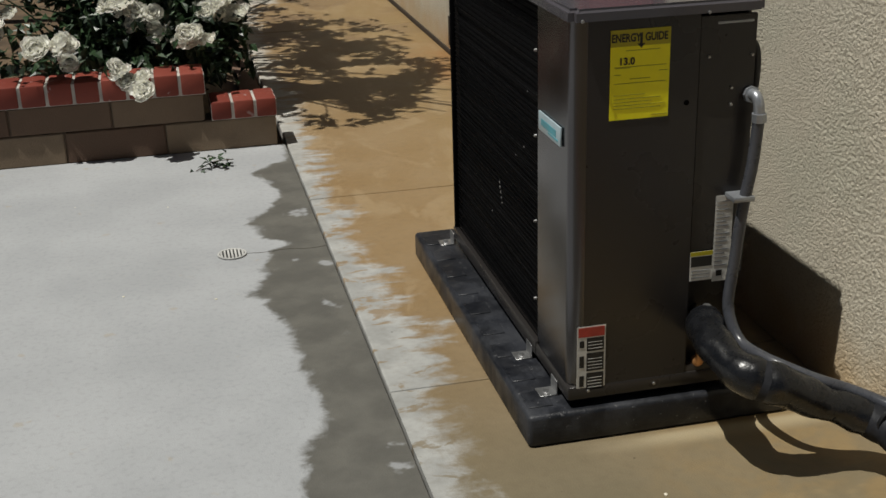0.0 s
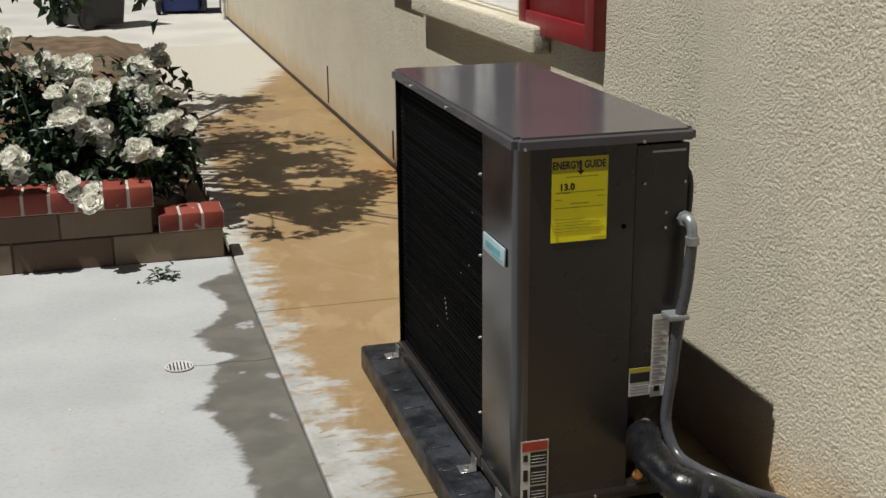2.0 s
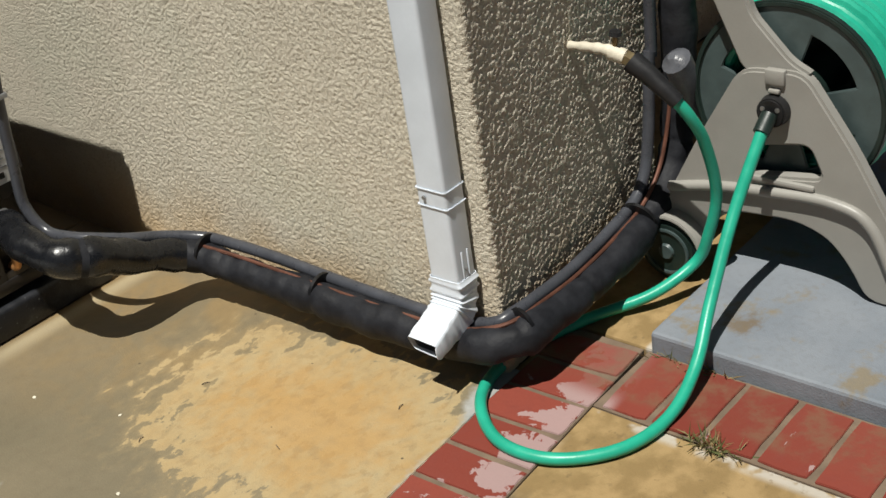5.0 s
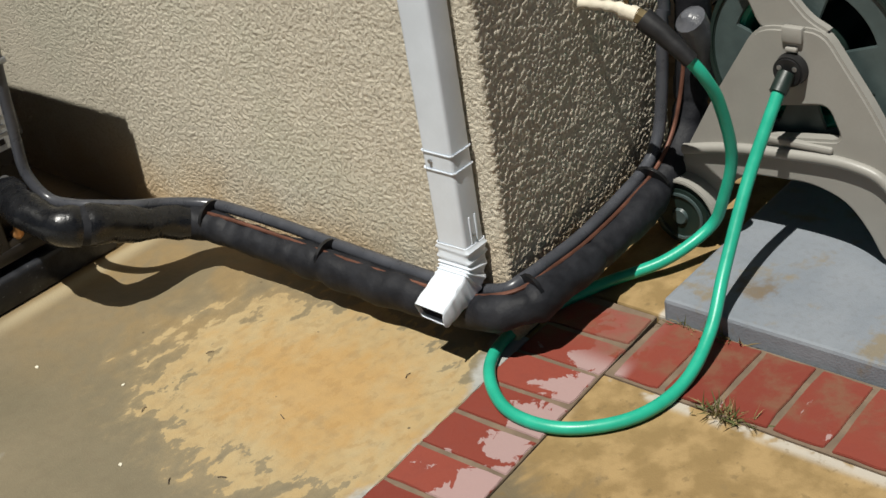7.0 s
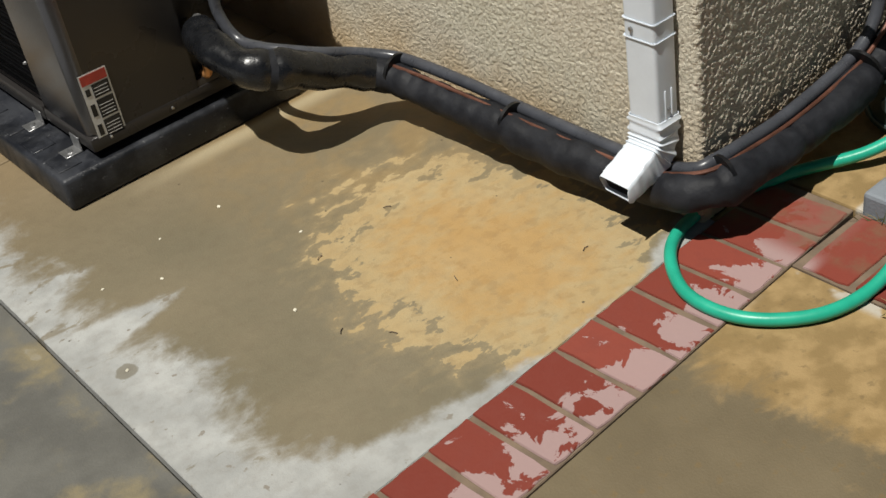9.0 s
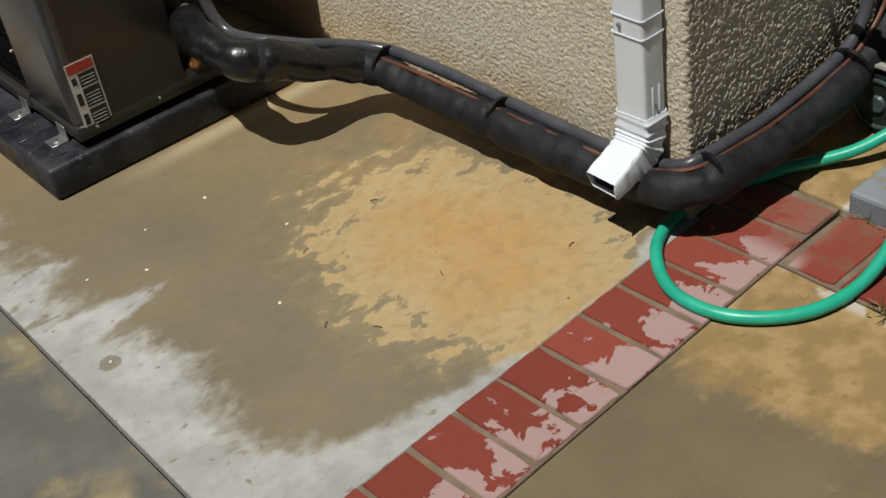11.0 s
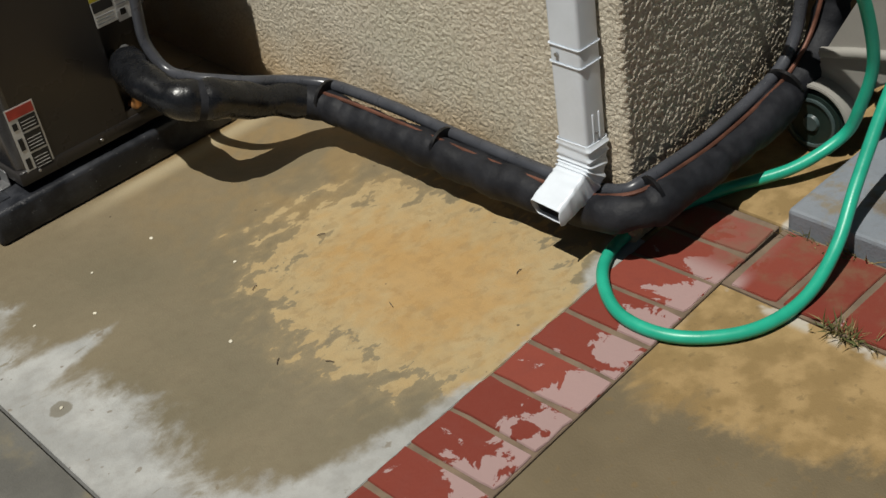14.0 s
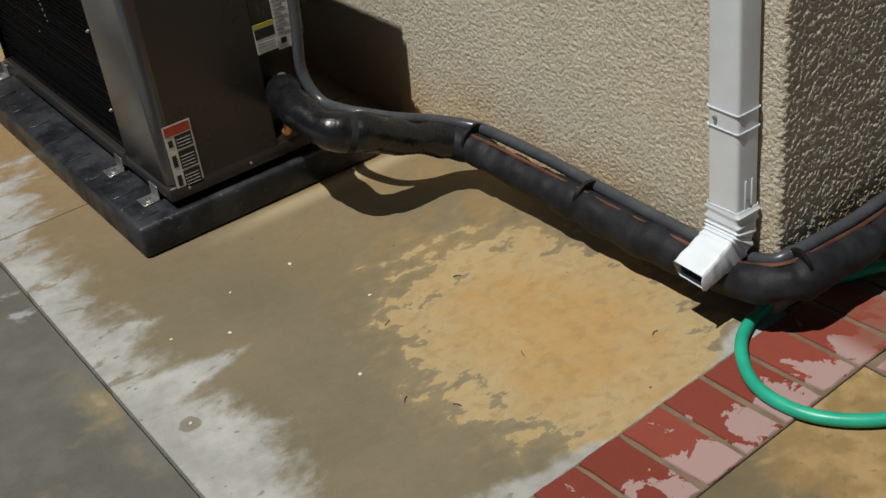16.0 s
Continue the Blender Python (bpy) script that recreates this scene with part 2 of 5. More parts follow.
def make_stucco(name, grain_scale, depth, low, high, pit_shade, twist):
    """Beige sprayed stucco with a coarse grain and a dirty, rusty foot."""
    k = Mat(name)
    z = k.axis(2)
    n = k.noise(grain_scale, 3, 0.6, None, twist)
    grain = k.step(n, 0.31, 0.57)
    worm = k.step(k.noise(grain_scale * 1.7, 2, 0.5, None, twist), 0.40, 0.60)
    c = k.mix(k.step(k.noise(1.7, 4), 0.3, 0.7), low, high)
    c = k.mix(k.step(k.noise(2.6, 5), 0.48, 0.68, 0.0, 0.55), c, (0.54, 0.52, 0.42))
    # shade in the hollows of the grain, painted as a darker tone
    c = k.mix(k.step(grain, 0.0, 0.5, pit_shade, 0.0), c, (0.33, 0.275, 0.19))
    foot = k.math("MULTIPLY", k.step(k.math("ADD", z, k.math("MULTIPLY", k.noise(6, 4), 0.3)), 0.15, 0.42, 1, 0), 0.7)
    c = k.mix(foot, c, (0.50, 0.34, 0.17))
    y = k.axis(1)
    seep = k.math("MULTIPLY", k.math("MULTIPLY", k.step(y, 3.9, 4.8), k.step(y, 5.6, 5.0)), k.step(k.math("ADD", z, k.math("MULTIPLY", k.noise(9, 4), 0.25)), 0.16, 0.36, 0.85, 0.0))
    c = k.mix(seep, c, (0.42, 0.19, 0.045))
    k.bump(k.math("ADD", grain, k.math("MULTIPLY", worm, 0.28)), 1.0, depth)
    return k.done(c, 0.95, 0, 0.2)


def make_brick():
    k = Mat("painted_red_brick")
    rnd = k.random()
    c = k.mix(k.step(rnd, 0, 1), (0.165, 0.031, 0.020), (0.225, 0.050, 0.033))
    c = k.mix(k.step(k.noise(30, 4), 0.4, 0.8, 0, 0.4), c, (0.17, 0.042, 0.032))
    grime = k.math("MULTIPLY", k.step(k.axis(0), 0.03, 0.06), k.step(k.noise(14, 5, 0.65), 0.42, 0.66, 0.05, 0.75))
    c = k.mix(grime, c, (0.165, 0.085, 0.05))
    # pale lime bloom, thickest on the ends away from the walkway
    south = k.math("DIVIDE", k.math("SUBTRACT", k.math("MULTIPLY_ADD", k.axis(0), 0.052, -0.0155), k.axis(1)), 0.19)
    lime = k.math("ADD", k.noise(15, 7, 0.62, None, 0.5), k.math("MULTIPLY", k.step(south, 0.1, 1.0), 0.24))
    lime = k.math("ADD", lime, k.math("MULTIPLY", rnd, 0.05))
    dust = k.math("MULTIPLY", k.step(lime, 0.675, 0.69), k.step(south, 1.15, 1.3, 1.0, 0.0))
    flake = k.math("MULTIPLY", k.step(k.noise(19, 5, 0.6, k.scaled((0.55, 1.6, 1))), 0.66, 0.675), k.step(k.axis(1), -0.30, -0.36))
    dust = k.math("MAXIMUM", k.math("MULTIPLY", dust, k.step(k.axis(0), 0.0, 0.06, 1.0, 0.12)), k.math("MULTIPLY", flake, k.step(k.axis(1), 1.0, 0.5)))
    c = k.mix(k.math("MULTIPLY", dust, 0.72), c, (0.37, 0.285, 0.275))
    k.bump(k.math("ADD", k.noise(120, 4), k.noise(20, 3)), 0.4, 0.002)
    return k.done(c, k.step(dust, 0, 1, 0.6, 0.9), 0, 0.3)


def make_slab():
    k = Mat("blue_grey_step_concrete")
    c = k.mix(k.step(k.noise(5, 5), 0.3, 0.7), (0.155, 0.176, 0.203), (0.202, 0.221, 0.246))
    c = k.mix(k.step(k.noise(8.5, 5, 0.62), 0.54, 0.66, 0, 0.75), c, (0.20, 0.155, 0.085))
    sx, sy = k.math("SUBTRACT", k.axis(0), 0.318), k.math("ADD", k.axis(1), 0.349)
    spot = k.math("SQRT", k.math("ADD", k.math("MULTIPLY", sx, sx), k.math("MULTIPLY", sy, sy)))
    spot = k.math("ADD", spot, k.math("MULTIPLY", k.math("SUBTRACT", k.noise(28, 5, 0.65), 0.5), 0.11))
    c = k.mix(k.step(spot, 0.018, 0.05, 0.8, 0.0), c, (0.14, 0.10, 0.055))
    c = k.mix(k.step(k.noise(70, 4), 0.45, 0.8, 0, 0.3), c, (0.13, 0.13, 0.13))
    ground_relief(k)
    return k.done(c, 0.7, 0, 0.35)


def make_leaf(name, dark, light, gloss=0.42):
    k = Mat(name)
    c = k.mix(k.step(k.island(), 0, 1), dark, light)
    c = k.mix(k.step(k.noise(25, 3), 0.4, 0.8, 0, 0.4), c, dark)
    m = k.done(c, gloss, 0, 0.5)
    k.p.inputs["Transmission Weight"].default_value = 0.0
    return m


def make_petal():
    k = Mat("white_rose_petal")
    c = k.mix(k.step(k.island(), 0, 1), (0.86, 0.85, 0.77), (0.90, 0.90, 0.86))
    k.bump(k.noise(60, 3), 0.2, 0.003)
    m = k.done(c, 0.7, 0, 0.2)
    through_petal = k.t.nodes.new("ShaderNodeBsdfTranslucent")
    k.put(through_petal.inputs["Color"], c)
    blend = k.t.nodes.new("ShaderNodeMixShader")
    blend.inputs[0].default_value = 0.42
    k.t.links.new(k.p.outputs[0], blend.inputs[1])
    k.t.links.new(through_petal.outputs[0], blend.inputs[2])
    k.t.links.new(blend.outputs[0], k.t.nodes["Material Output"].inputs["Surface"])
    return m


def make_insulation():
    k = Mat("dark_foam_insulation")
    n = k.noise(22, 5)
    c = k.mix(k.step(n, 0.3, 0.7), (0.009, 0.0095, 0.012), (0.018, 0.019, 0.023))
    c = k.mix(k.step(k.noise(9, 4), 0.55, 0.75, 0, 0.35), c, (0.035, 0.034, 0.035))
    b = k.bump(k.noise(35, 4), 0.5, 0.006)
    k.bump(k.noise(260, 3), 0.3, 0.001, b)
    return k.done(c, 0.6, 0, 0.2)


def make_coil():
    """Dark condenser fins behind the guard."""
    k = Mat("black_condenser_fins")
    w = k.t.nodes.new("ShaderNodeTexWave")
    w.bands_direction, w.inputs["Scale"].default_value = "Z", 70.0
    k.t.links.new(k.pos, w.inputs["Vector"])
    k.bump(w.outputs["Fac"], 0.6, 0.002)
    return k.done(k.mix(k.noise(5, 4), (0.002, 0.002, 0.0025), (0.005, 0.005, 0.006)), 0.7, 0, 0.1)


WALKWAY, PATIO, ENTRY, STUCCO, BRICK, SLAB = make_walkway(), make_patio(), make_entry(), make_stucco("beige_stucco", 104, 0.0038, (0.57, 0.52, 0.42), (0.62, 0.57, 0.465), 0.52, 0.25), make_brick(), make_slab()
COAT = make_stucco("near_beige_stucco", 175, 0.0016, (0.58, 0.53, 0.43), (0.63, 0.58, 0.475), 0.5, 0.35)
WRAP = simple("glossy_black_vinyl_wrap", (0.008, 0.0085, 0.010), 0.28, var=0.3, scale=30, bump=0.3, spec=0.5)
LOUVRE = simple("satin_black_rail", (0.003, 0.003, 0.0035), 0.6, var=0.2, spec=0.12)
INSUL, PETAL, COIL = make_insulation(), make_petal(), make_coil()
ROSE_LEAF = make_leaf("dark_rose_leaf", (0.008, 0.02, 0.009), (0.034, 0.07, 0.026))
TREE_LEAF = make_leaf("dark_tree_leaf", (0.010, 0.022, 0.008), (0.03, 0.06, 0.02))
GRASS = make_leaf("dry_grass", (0.07, 0.09, 0.025), (0.30, 0.22, 0.10), 0.7)
MORTAR = simple("sandy_mortar", (0.165, 0.118, 0.08), 0.9, bump=0.5)
CAP_MORTAR = simple("pale_cap_mortar", (0.46, 0.43, 0.39), 0.9)
DIRT = simple("dry_dirt", (0.12, 0.080, 0.045), 0.95, var=0.5, scale=8, bump=0.9, fine=50)
blk = Mat("tan_concrete_block")
face_tone = blk.mix(blk.step(blk.random(), 0.1, 0.9), (0.13, 0.082, 0.058), (0.27, 0.205, 0.14))
face_tone = blk.mix(blk.step(blk.noise(7), 0.35, 0.75, 0.0, 0.5), face_tone, (0.12, 0.085, 0.06))
blk.bump(blk.noise(170, 4), 0.6, 0.003)
CMU = blk.done(face_tone, 0.9, 0, 0.3)
PAVED_FAR = simple("far_pale_concrete", (0.42, 0.41, 0.385), 0.85, var=0.12, scale=1.5)
FOOTING = simple("shaded_damp_footing", (0.045, 0.032, 0.022), 0.8, var=0.4, bump=0.5)
AC_PAINT = simple("dark_bronze_enamel", (0.024, 0.0215, 0.0205), 0.30, 0.0, var=0.12, scale=3, bump=0.05, spec=0.42)
# brighter copy of AC_PAINT, standing in for light on the cabinet's side
AC_PANEL = simple("lit_bronze_enamel", (0.120, 0.117, 0.122), 0.22, 1.0, var=0.1, scale=3, bump=0.05, spec=0.95)
AC_LID = simple("glossy_bronze_lid_enamel", (0.074, 0.070, 0.080), 0.14, 0.0, var=0.08, scale=2, bump=0.008, spec=0.42)
BLACK_WIRE = simple("black_coated_wire", (0.002, 0.002, 0.0025), 0.8, var=0.2, spec=0.04)
pad_mat = Mat("dark_grey_plastic_pad")
pad_tone = pad_mat.mix(pad_mat.step(pad_mat.noise(9, 6, 0.65), 0.42, 0.62), (0.008, 0.009, 0.012), (0.028, 0.030, 0.036))
pad_tone = pad_mat.mix(pad_mat.step(pad_mat.noise(75, 3), 0.66, 0.72, 0.0, 0.8), pad_tone, (0.10, 0.10, 0.105))
pad_mat.bump(pad_mat.noise(160, 3), 0.5, 0.002)
PAD = pad_mat.done(pad_tone, pad_mat.step(pad_mat.noise(12, 4), 0.35, 0.65, 0.35, 0.6), 0, 0.4)
ZINC = simple("zinc_plated_steel", (0.42, 0.42, 0.42), 0.38, 0.85, var=0.2)
GALV = simple("grey_die_cast_fitting", (0.36, 0.38, 0.41), 0.35, 0.6, var=0.2)
CONDUIT = simple("grey_liquidtight_conduit", (0.055, 0.058, 0.068), 0.3, var=0.2, bump=0.1)
COPPER = simple("weathered_copper", (0.155, 0.066, 0.044), 0.45, 0.4, var=0.35)
BRIGHT_COPPER = simple("orange_copper", (0.62, 0.30, 0.11), 0.4, 0.6, var=0.25)
TIE = simple("black_nylon_tie", (0.006, 0.006, 0.007), 0.4)
GUTTER = simple("white_painted_aluminium", (0.65, 0.70, 0.76), 0.38, var=0.07, scale=9, bump=0.12)
GUTTER_IN = simple("shaded_grimy_spout", (0.10, 0.10, 0.10), 0.7)
HOSE = simple("green_garden_hose", (0.018, 0.36, 0.235), 0.36, var=0.14, scale=14, bump=0.12)
REEL = simple("beige_moulded_plastic", (0.29, 0.28, 0.255), 0.45, var=0.08, scale=7, bump=0.12)
REEL_DARK = simple("dark_green_plastic", (0.012, 0.024, 0.020), 0.45, var=0.25)
REEL_DISC = simple("slate_green_plastic", (0.060, 0.085, 0.085), 0.4, var=0.2)
RUBBER = simple("black_rubber", (0.012, 0.012, 0.013), 0.5, var=0.3)
TAPE = simple("grey_wrapping_tape", (0.11, 0.115, 0.13), 0.32, var=0.3, bump=0.5)
SPIGOT = simple("overpainted_spigot", (0.62, 0.57, 0.46), 0.6, var=0.15, bump=0.4)
BRASS = simple("dull_brass", (0.22, 0.17, 0.09), 0.45, 0.7)
RED_PAINT = simple("dark_red_shutter_paint", (0.21, 0.012, 0.016), 0.45, var=0.12, bump=0.1)
WHITE_VINYL = simple("white_vinyl_frame", (0.76, 0.77, 0.78), 0.4, var=0.05)
YELLOW = simple("yellow_label_paper", (0.93, 0.86, 0.008), 0.5, var=0.04, bump=0.05)
YELLOW_DULL = simple("dull_yellow_label_band", (0.42, 0.37, 0.01), 0.5, var=0.05)
INK = simple("black_print", (0.012, 0.012, 0.012), 0.6)
INK_FADED = simple("grey_olive_print", (0.26, 0.24, 0.02), 0.6)
PAPER = simple("white_label_film", (0.62, 0.62, 0.60), 0.45, var=0.08)
LABEL_RED = simple("red_warning_print", (0.42, 0.045, 0.03), 0.5)
TEAL = simple("teal_print", (0.08, 0.32, 0.38), 0.4)
BLUE_BIN = simple("blue_bin_plastic", (0.012, 0.035, 0.19), 0.45, var=0.15)
DARK_BIN = simple("charcoal_bin_plastic", (0.022, 0.022, 0.024), 0.5, var=0.2)
WHITE_PIPE = simple("white_pvc", (0.70, 0.70, 0.68), 0.5)
BARK = simple("grey_bark", (0.10, 0.075, 0.055), 0.9, var=0.4, bump=1.0, fine=40)
DRAIN = simple("pale_drain_plastic", (0.50, 0.50, 0.48), 0.5)
DRAIN_DARK = simple("dark_drain_hole", (0.015, 0.015, 0.015), 0.8)
INTERIOR = simple("dim_room_paint", (0.30, 0.28, 0.25), 0.9)
ROOF = simple("brown_eave_board", (0.22, 0.16, 0.11), 0.8)
SEED = simple("pale_fallen_petal", (0.66, 0.62, 0.50), 0.7)
glass = Mat("window_glass")
glass.p.inputs["Transmission Weight"].default_value = 1.0
BADGE = simple("pale_blue_badge_plastic", (0.34, 0.43, 0.47), 0.4, var=0.1)
GLASS = glass.done((0.9, 0.93, 0.93), 0.02)


# ---- mesh helpers ----
def mesh(name, bm, material, smooth=False):
    me = bpy.data.meshes.new(name)
    bm.to_mesh(me)
    bm.free()
    for m in material if isinstance(material, (list, tuple)) else (material,):
        me.materials.append(m)
    if smooth:
        me.polygons.foreach_set("use_smooth", [True] * len(me.polygons))
        me.set_sharp_from_angle(angle=radians(40))
    return me


def thing(name, label, category, at=(0, 0, 0), group="", kind=""):
    ob = new(name)
    ob.location = at
    ob.empty_display_size = 0.1
    return tagged(ob, label, category, group, kind)


def part(name, bm, material, parent, label="", smooth=True):
    """Links a bmesh, written in world metres, as one mesh object under a thing or part."""
    base = Vector((0, 0, 0))
    o = parent
    while o:
        base += o.location
        o = o.parent
    bmesh.ops.translate(bm, verts=bm.verts, vec=-base)
    ob = new(name, mesh(name, bm, material, smooth))
    ob.parent = parent
    return tagged(ob, label)


def single(name, bm, material, label, category, kind="", smooth=True, group=""):
    return tagged(new(name, mesh(name, bm, material, smooth)), label, category, group, kind)


def box(lo, hi, bevel=0.0, seg=2, bm=None):
    bm = bm or bmesh.new()
    r = bmesh.ops.create_cube(bm, size=1, matrix=Matrix.Translation([(a + b) / 2 for a, b in zip(lo, hi)]) @ Matrix.Diagonal((*[b - a for a, b in zip(lo, hi)], 1)))
    if bevel:
        edges = list({e for v in r["verts"] for e in v.link_edges})
        bmesh.ops.bevel(bm, geom=edges, offset=bevel, segments=seg, affect="EDGES", profile=0.5)
    return bm


def cyl(a, b, r1, r2=None, seg=20, bm=None, bevel=0.0):
    bm = bm or bmesh.new()
    a, b = Vector(a), Vector(b)
    q = (b - a).to_track_quat("Z", "Y").to_matrix().to_4x4()
    r = bmesh.ops.create_cone(bm, cap_ends=True, segments=seg, radius1=r1, radius2=r1 if r2 is None else r2, depth=(b - a).length, matrix=Matrix.Translation((a + b) / 2) @ q)
    if bevel:
        edges = list({e for v in r["verts"] for e in v.link_edges if any(len(f.verts) > 4 for f in e.link_faces)})
        bmesh.ops.bevel(bm, geom=edges, offset=bevel, segments=2, affect="EDGES")
    return bm


def spline(points, per=8):
    """Points along a smooth line through the given points."""
    p = [Vector(q) for q in points]
    p = [2 * p[0] - p[1]] + p + [2 * p[-1] - p[-2]]
    out = []
    for i in range(1, len(p) - 2):
        for j in range(per):
            t = j / per
            out.append(0.5 * (2 * p[i] + (p[i + 1] - p[i - 1]) * t + (2 * p[i - 1] - 5 * p[i] + 4 * p[i + 1] - p[i + 2]) * t * t + (3 * p[i] - p[i - 1] - 3 * p[i + 1] + p[i + 2]) * t ** 3))
    return out + [p[-2]]


def sweep(line, radius, seg=14, bm=None, caps=True):
    """A tube along a line; radius is a number or a function of the share of the way."""
    bm = bm or bmesh.new()
    rings, side = [], None
    for i, p in enumerate(line):
        d = (line[min(i + 1, len(line) - 1)] - line[max(i - 1, 0)]).normalized()
        side = (side - d * side.dot(d)).normalized() if side else d.orthogonal().normalized()
        up = d.cross(side)
        r = radius(i / (len(line) - 1)) if callable(radius) else radius
        rings.append([bm.verts.new(p + r * (math.cos(a) * side + math.sin(a) * up)) for a in (2 * math.pi * k / seg for k in range(seg))])
    for a, b in zip(rings, rings[1:]):
        for k in range(seg):
            bm.faces.new((a[k], a[(k + 1) % seg], b[(k + 1) % seg], b[k]))
    if caps:
        bm.faces.new(rings[0][::-1]), bm.faces.new(rings[-1])
    return bm


def plate(outline, depth, axis="x", at=0.0, bevel=0.0, holes=()):
    """A flat board of the given outline in the plane across the axis, from at to at + depth. Holes are cut through."""
    bm = bmesh.new()

    def place(u, v, w):
        return {"x": (w, u, v), "y": (u, w, v), "z": (u, v, w)}[axis]

    edges = []
    for ring in (outline, *holes):
        vs = [bm.verts.new(place(u, v, at)) for u, v in ring]
        edges += [bm.edges.new((vs[i], vs[(i + 1) % len(vs)])) for i in range(len(vs))]
    bmesh.ops.triangle_fill(bm, use_beauty=True, use_dissolve=False, edges=edges)
    faces = list(bm.faces)
    r = bmesh.ops.extrude_face_region(bm, geom=faces)
    bmesh.ops.translate(bm, verts=[g for g in r["geom"] if isinstance(g, bmesh.types.BMVert)], vec=place(0, 0, depth))
    bmesh.ops.recalc_face_normals(bm, faces=bm.faces)
    if bevel:
        rim = [e for e in bm.edges if len(e.link_faces) == 2 and e.calc_face_angle(0) > 1.0]
        bmesh.ops.bevel(bm, geom=rim, offset=bevel, segments=2, affect="EDGES")
    return bm


def rounded(points, r=0.03, n=5):
    """A polygon with its corners rounded."""
    out = []
    for i, p in enumerate(points):
        p, a, b = Vector(p), Vector(points[i - 1]), Vector(points[(i + 1) % len(points)])
        k = min(r, (a - p).length * 0.45, (b - p).length * 0.45)
        s, e = p + (a - p).normalized() * k, p + (b - p).normalized() * k
        out += [tuple((1 - t) ** 2 * s + 2 * t * (1 - t) * p + t * t * e) for t in (j / n for j in range(n + 1))]
    return out


def disc(r, n=40, c=(0, 0), start=0.0, end=2 * math.pi):
    return [(c[0] + r * math.cos(start + (end - start) * i / n), c[1] + r * math.sin(start + (end - start) * i / n)) for i in range(n)]


def letters(text, size, name, material, parent, m):
    """Raised print in the built-in font, as a mesh part."""
    cu = bpy.data.curves.new(name, "FONT")
    cu.offset = size * 0.03
    cu.body, cu.size, cu.extrude, cu.align_x, cu.resolution_u = text, size, 0.0002, "CENTER", 3
    tmp = bpy.data.objects.new(name, cu)
    me = bpy.data.meshes.new_from_object(tmp)
    me.materials.clear()
    me.materials.append(material)
    bpy.data.objects.remove(tmp)
    ob = new(name, me)
    ob.parent = parent
    base, o = Vector((0, 0, 0)), parent
    while o:
        base += o.location
        o = o.parent
    ob.matrix_basis = Matrix.Translation(-base) @ m
    return ob


def leaf_into(bm, at, way, up, length, width, fold=0.25):
    """One folded leaf of four triangles."""
    way = way.normalized()
    side = way.cross(up)
    side = side.normalized() if side.length > 1e-3 else way.orthogonal().normalized()
    nrm = side.cross(way)
    mid = at + way * length * 0.45
    a, b = bm.verts.new(at), bm.verts.new(at + way * length - nrm * length * 0.12)
    m = bm.verts.new(mid)
    l, r = bm.verts.new(mid + side * width / 2 + nrm * width * fold), bm.verts.new(mid - side * width / 2 + nrm * width * fold)
    for f in ((a, l, m), (a, m, r), (m, l, b), (m, b, r)):
        bm.faces.new(f)


def unit(rng):
    v = Vector((rng.gauss(0, 1), rng.gauss(0, 1), rng.gauss(0, 1)))
    return v.normalized()


# ---- the ground ----
def sheet(name, lo, hi, material, label, bevel=0.006, category="paving", kind="structure"):
    return single(name, box(lo, hi, bevel), material, label, category, kind, smooth=False)


g = bmesh.new()
bmesh.ops.create_grid(g, x_segments=2, y_segments=2, size=400, matrix=Matrix.Translation((0, 0, -0.06)))
single("ground", g, DIRT, "dry brown dirt reaching to the horizon", "ground", "structure", False)
JX, Y1, Y2 = -1.064, 1.48, 3.03
def slab_of(name, outline, z0, z1, material, label):
    return single(name, plate(outline, z1 - z0, "z", z0, 0.0012), material, label, "paving", "structure", False)


BW, FAR = 0.187, -7.0
slab_of("pavement_1", [(JX + 0.004, edge_line(JX)), (0.02, edge_line(0.02)), (0.02, Y1 - 0.003), (JX + 0.004, Y1 - 0.003)], -0.12, 0.0, WALKWAY, "wet tan concrete walkway with ochre and pale dry patches")
sheet("pavement_2", (JX + 0.004, Y1 + 0.003, -0.12), (0.02, Y2 - 0.003, 0), WALKWAY, "wet tan concrete walkway beside the house wall")
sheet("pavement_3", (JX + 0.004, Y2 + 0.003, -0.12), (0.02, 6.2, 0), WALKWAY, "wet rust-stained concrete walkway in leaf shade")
sheet("pavement_4", (JX + 0.004, 6.206, -0.12), (0.02, 11.2, 0), WALKWAY, "half-dry concrete walkway along the house")
sheet("pavement_5", (-6.0, 11.206, -0.11), (3.0, 40.0, 0), PAVED_FAR, "dry pale concrete drive behind the house")
slab_of("pavement_6", [(FAR, edge_line(FAR)), (JX - 0.004, edge_line(JX)), (JX - 0.004, 3.785), (FAR, 3.785)], -0.12, 0.0, PATIO, "pale grey concrete patio with a dark wet margin")
slab_of("pavement_7", [(FAR, -6.0), (-0.004, -6.0), (-0.004, edge_line(0) - BW - 0.006), (FAR, edge_line(FAR) - BW - 0.006)], -0.12, -0.004, ENTRY, "ochre-stained concrete between brick borders")
slab_of("pavement_8", [(FAR, edge_line(FAR) - BW - 0.005), (0.204, edge_line(0.204) - BW - 0.005), (0.204, edge_line(0.204) - 0.0005), (FAR, edge_line(FAR) - 0.0005)], -0.14, -0.0005, MORTAR, "sandy mortar bed under the red bricks")
sheet("pavement_9", (-0.003, -6.0, -0.14), (0.203, -0.209, -0.0015), MORTAR, "sandy mortar bed under the red bricks", 0.0)
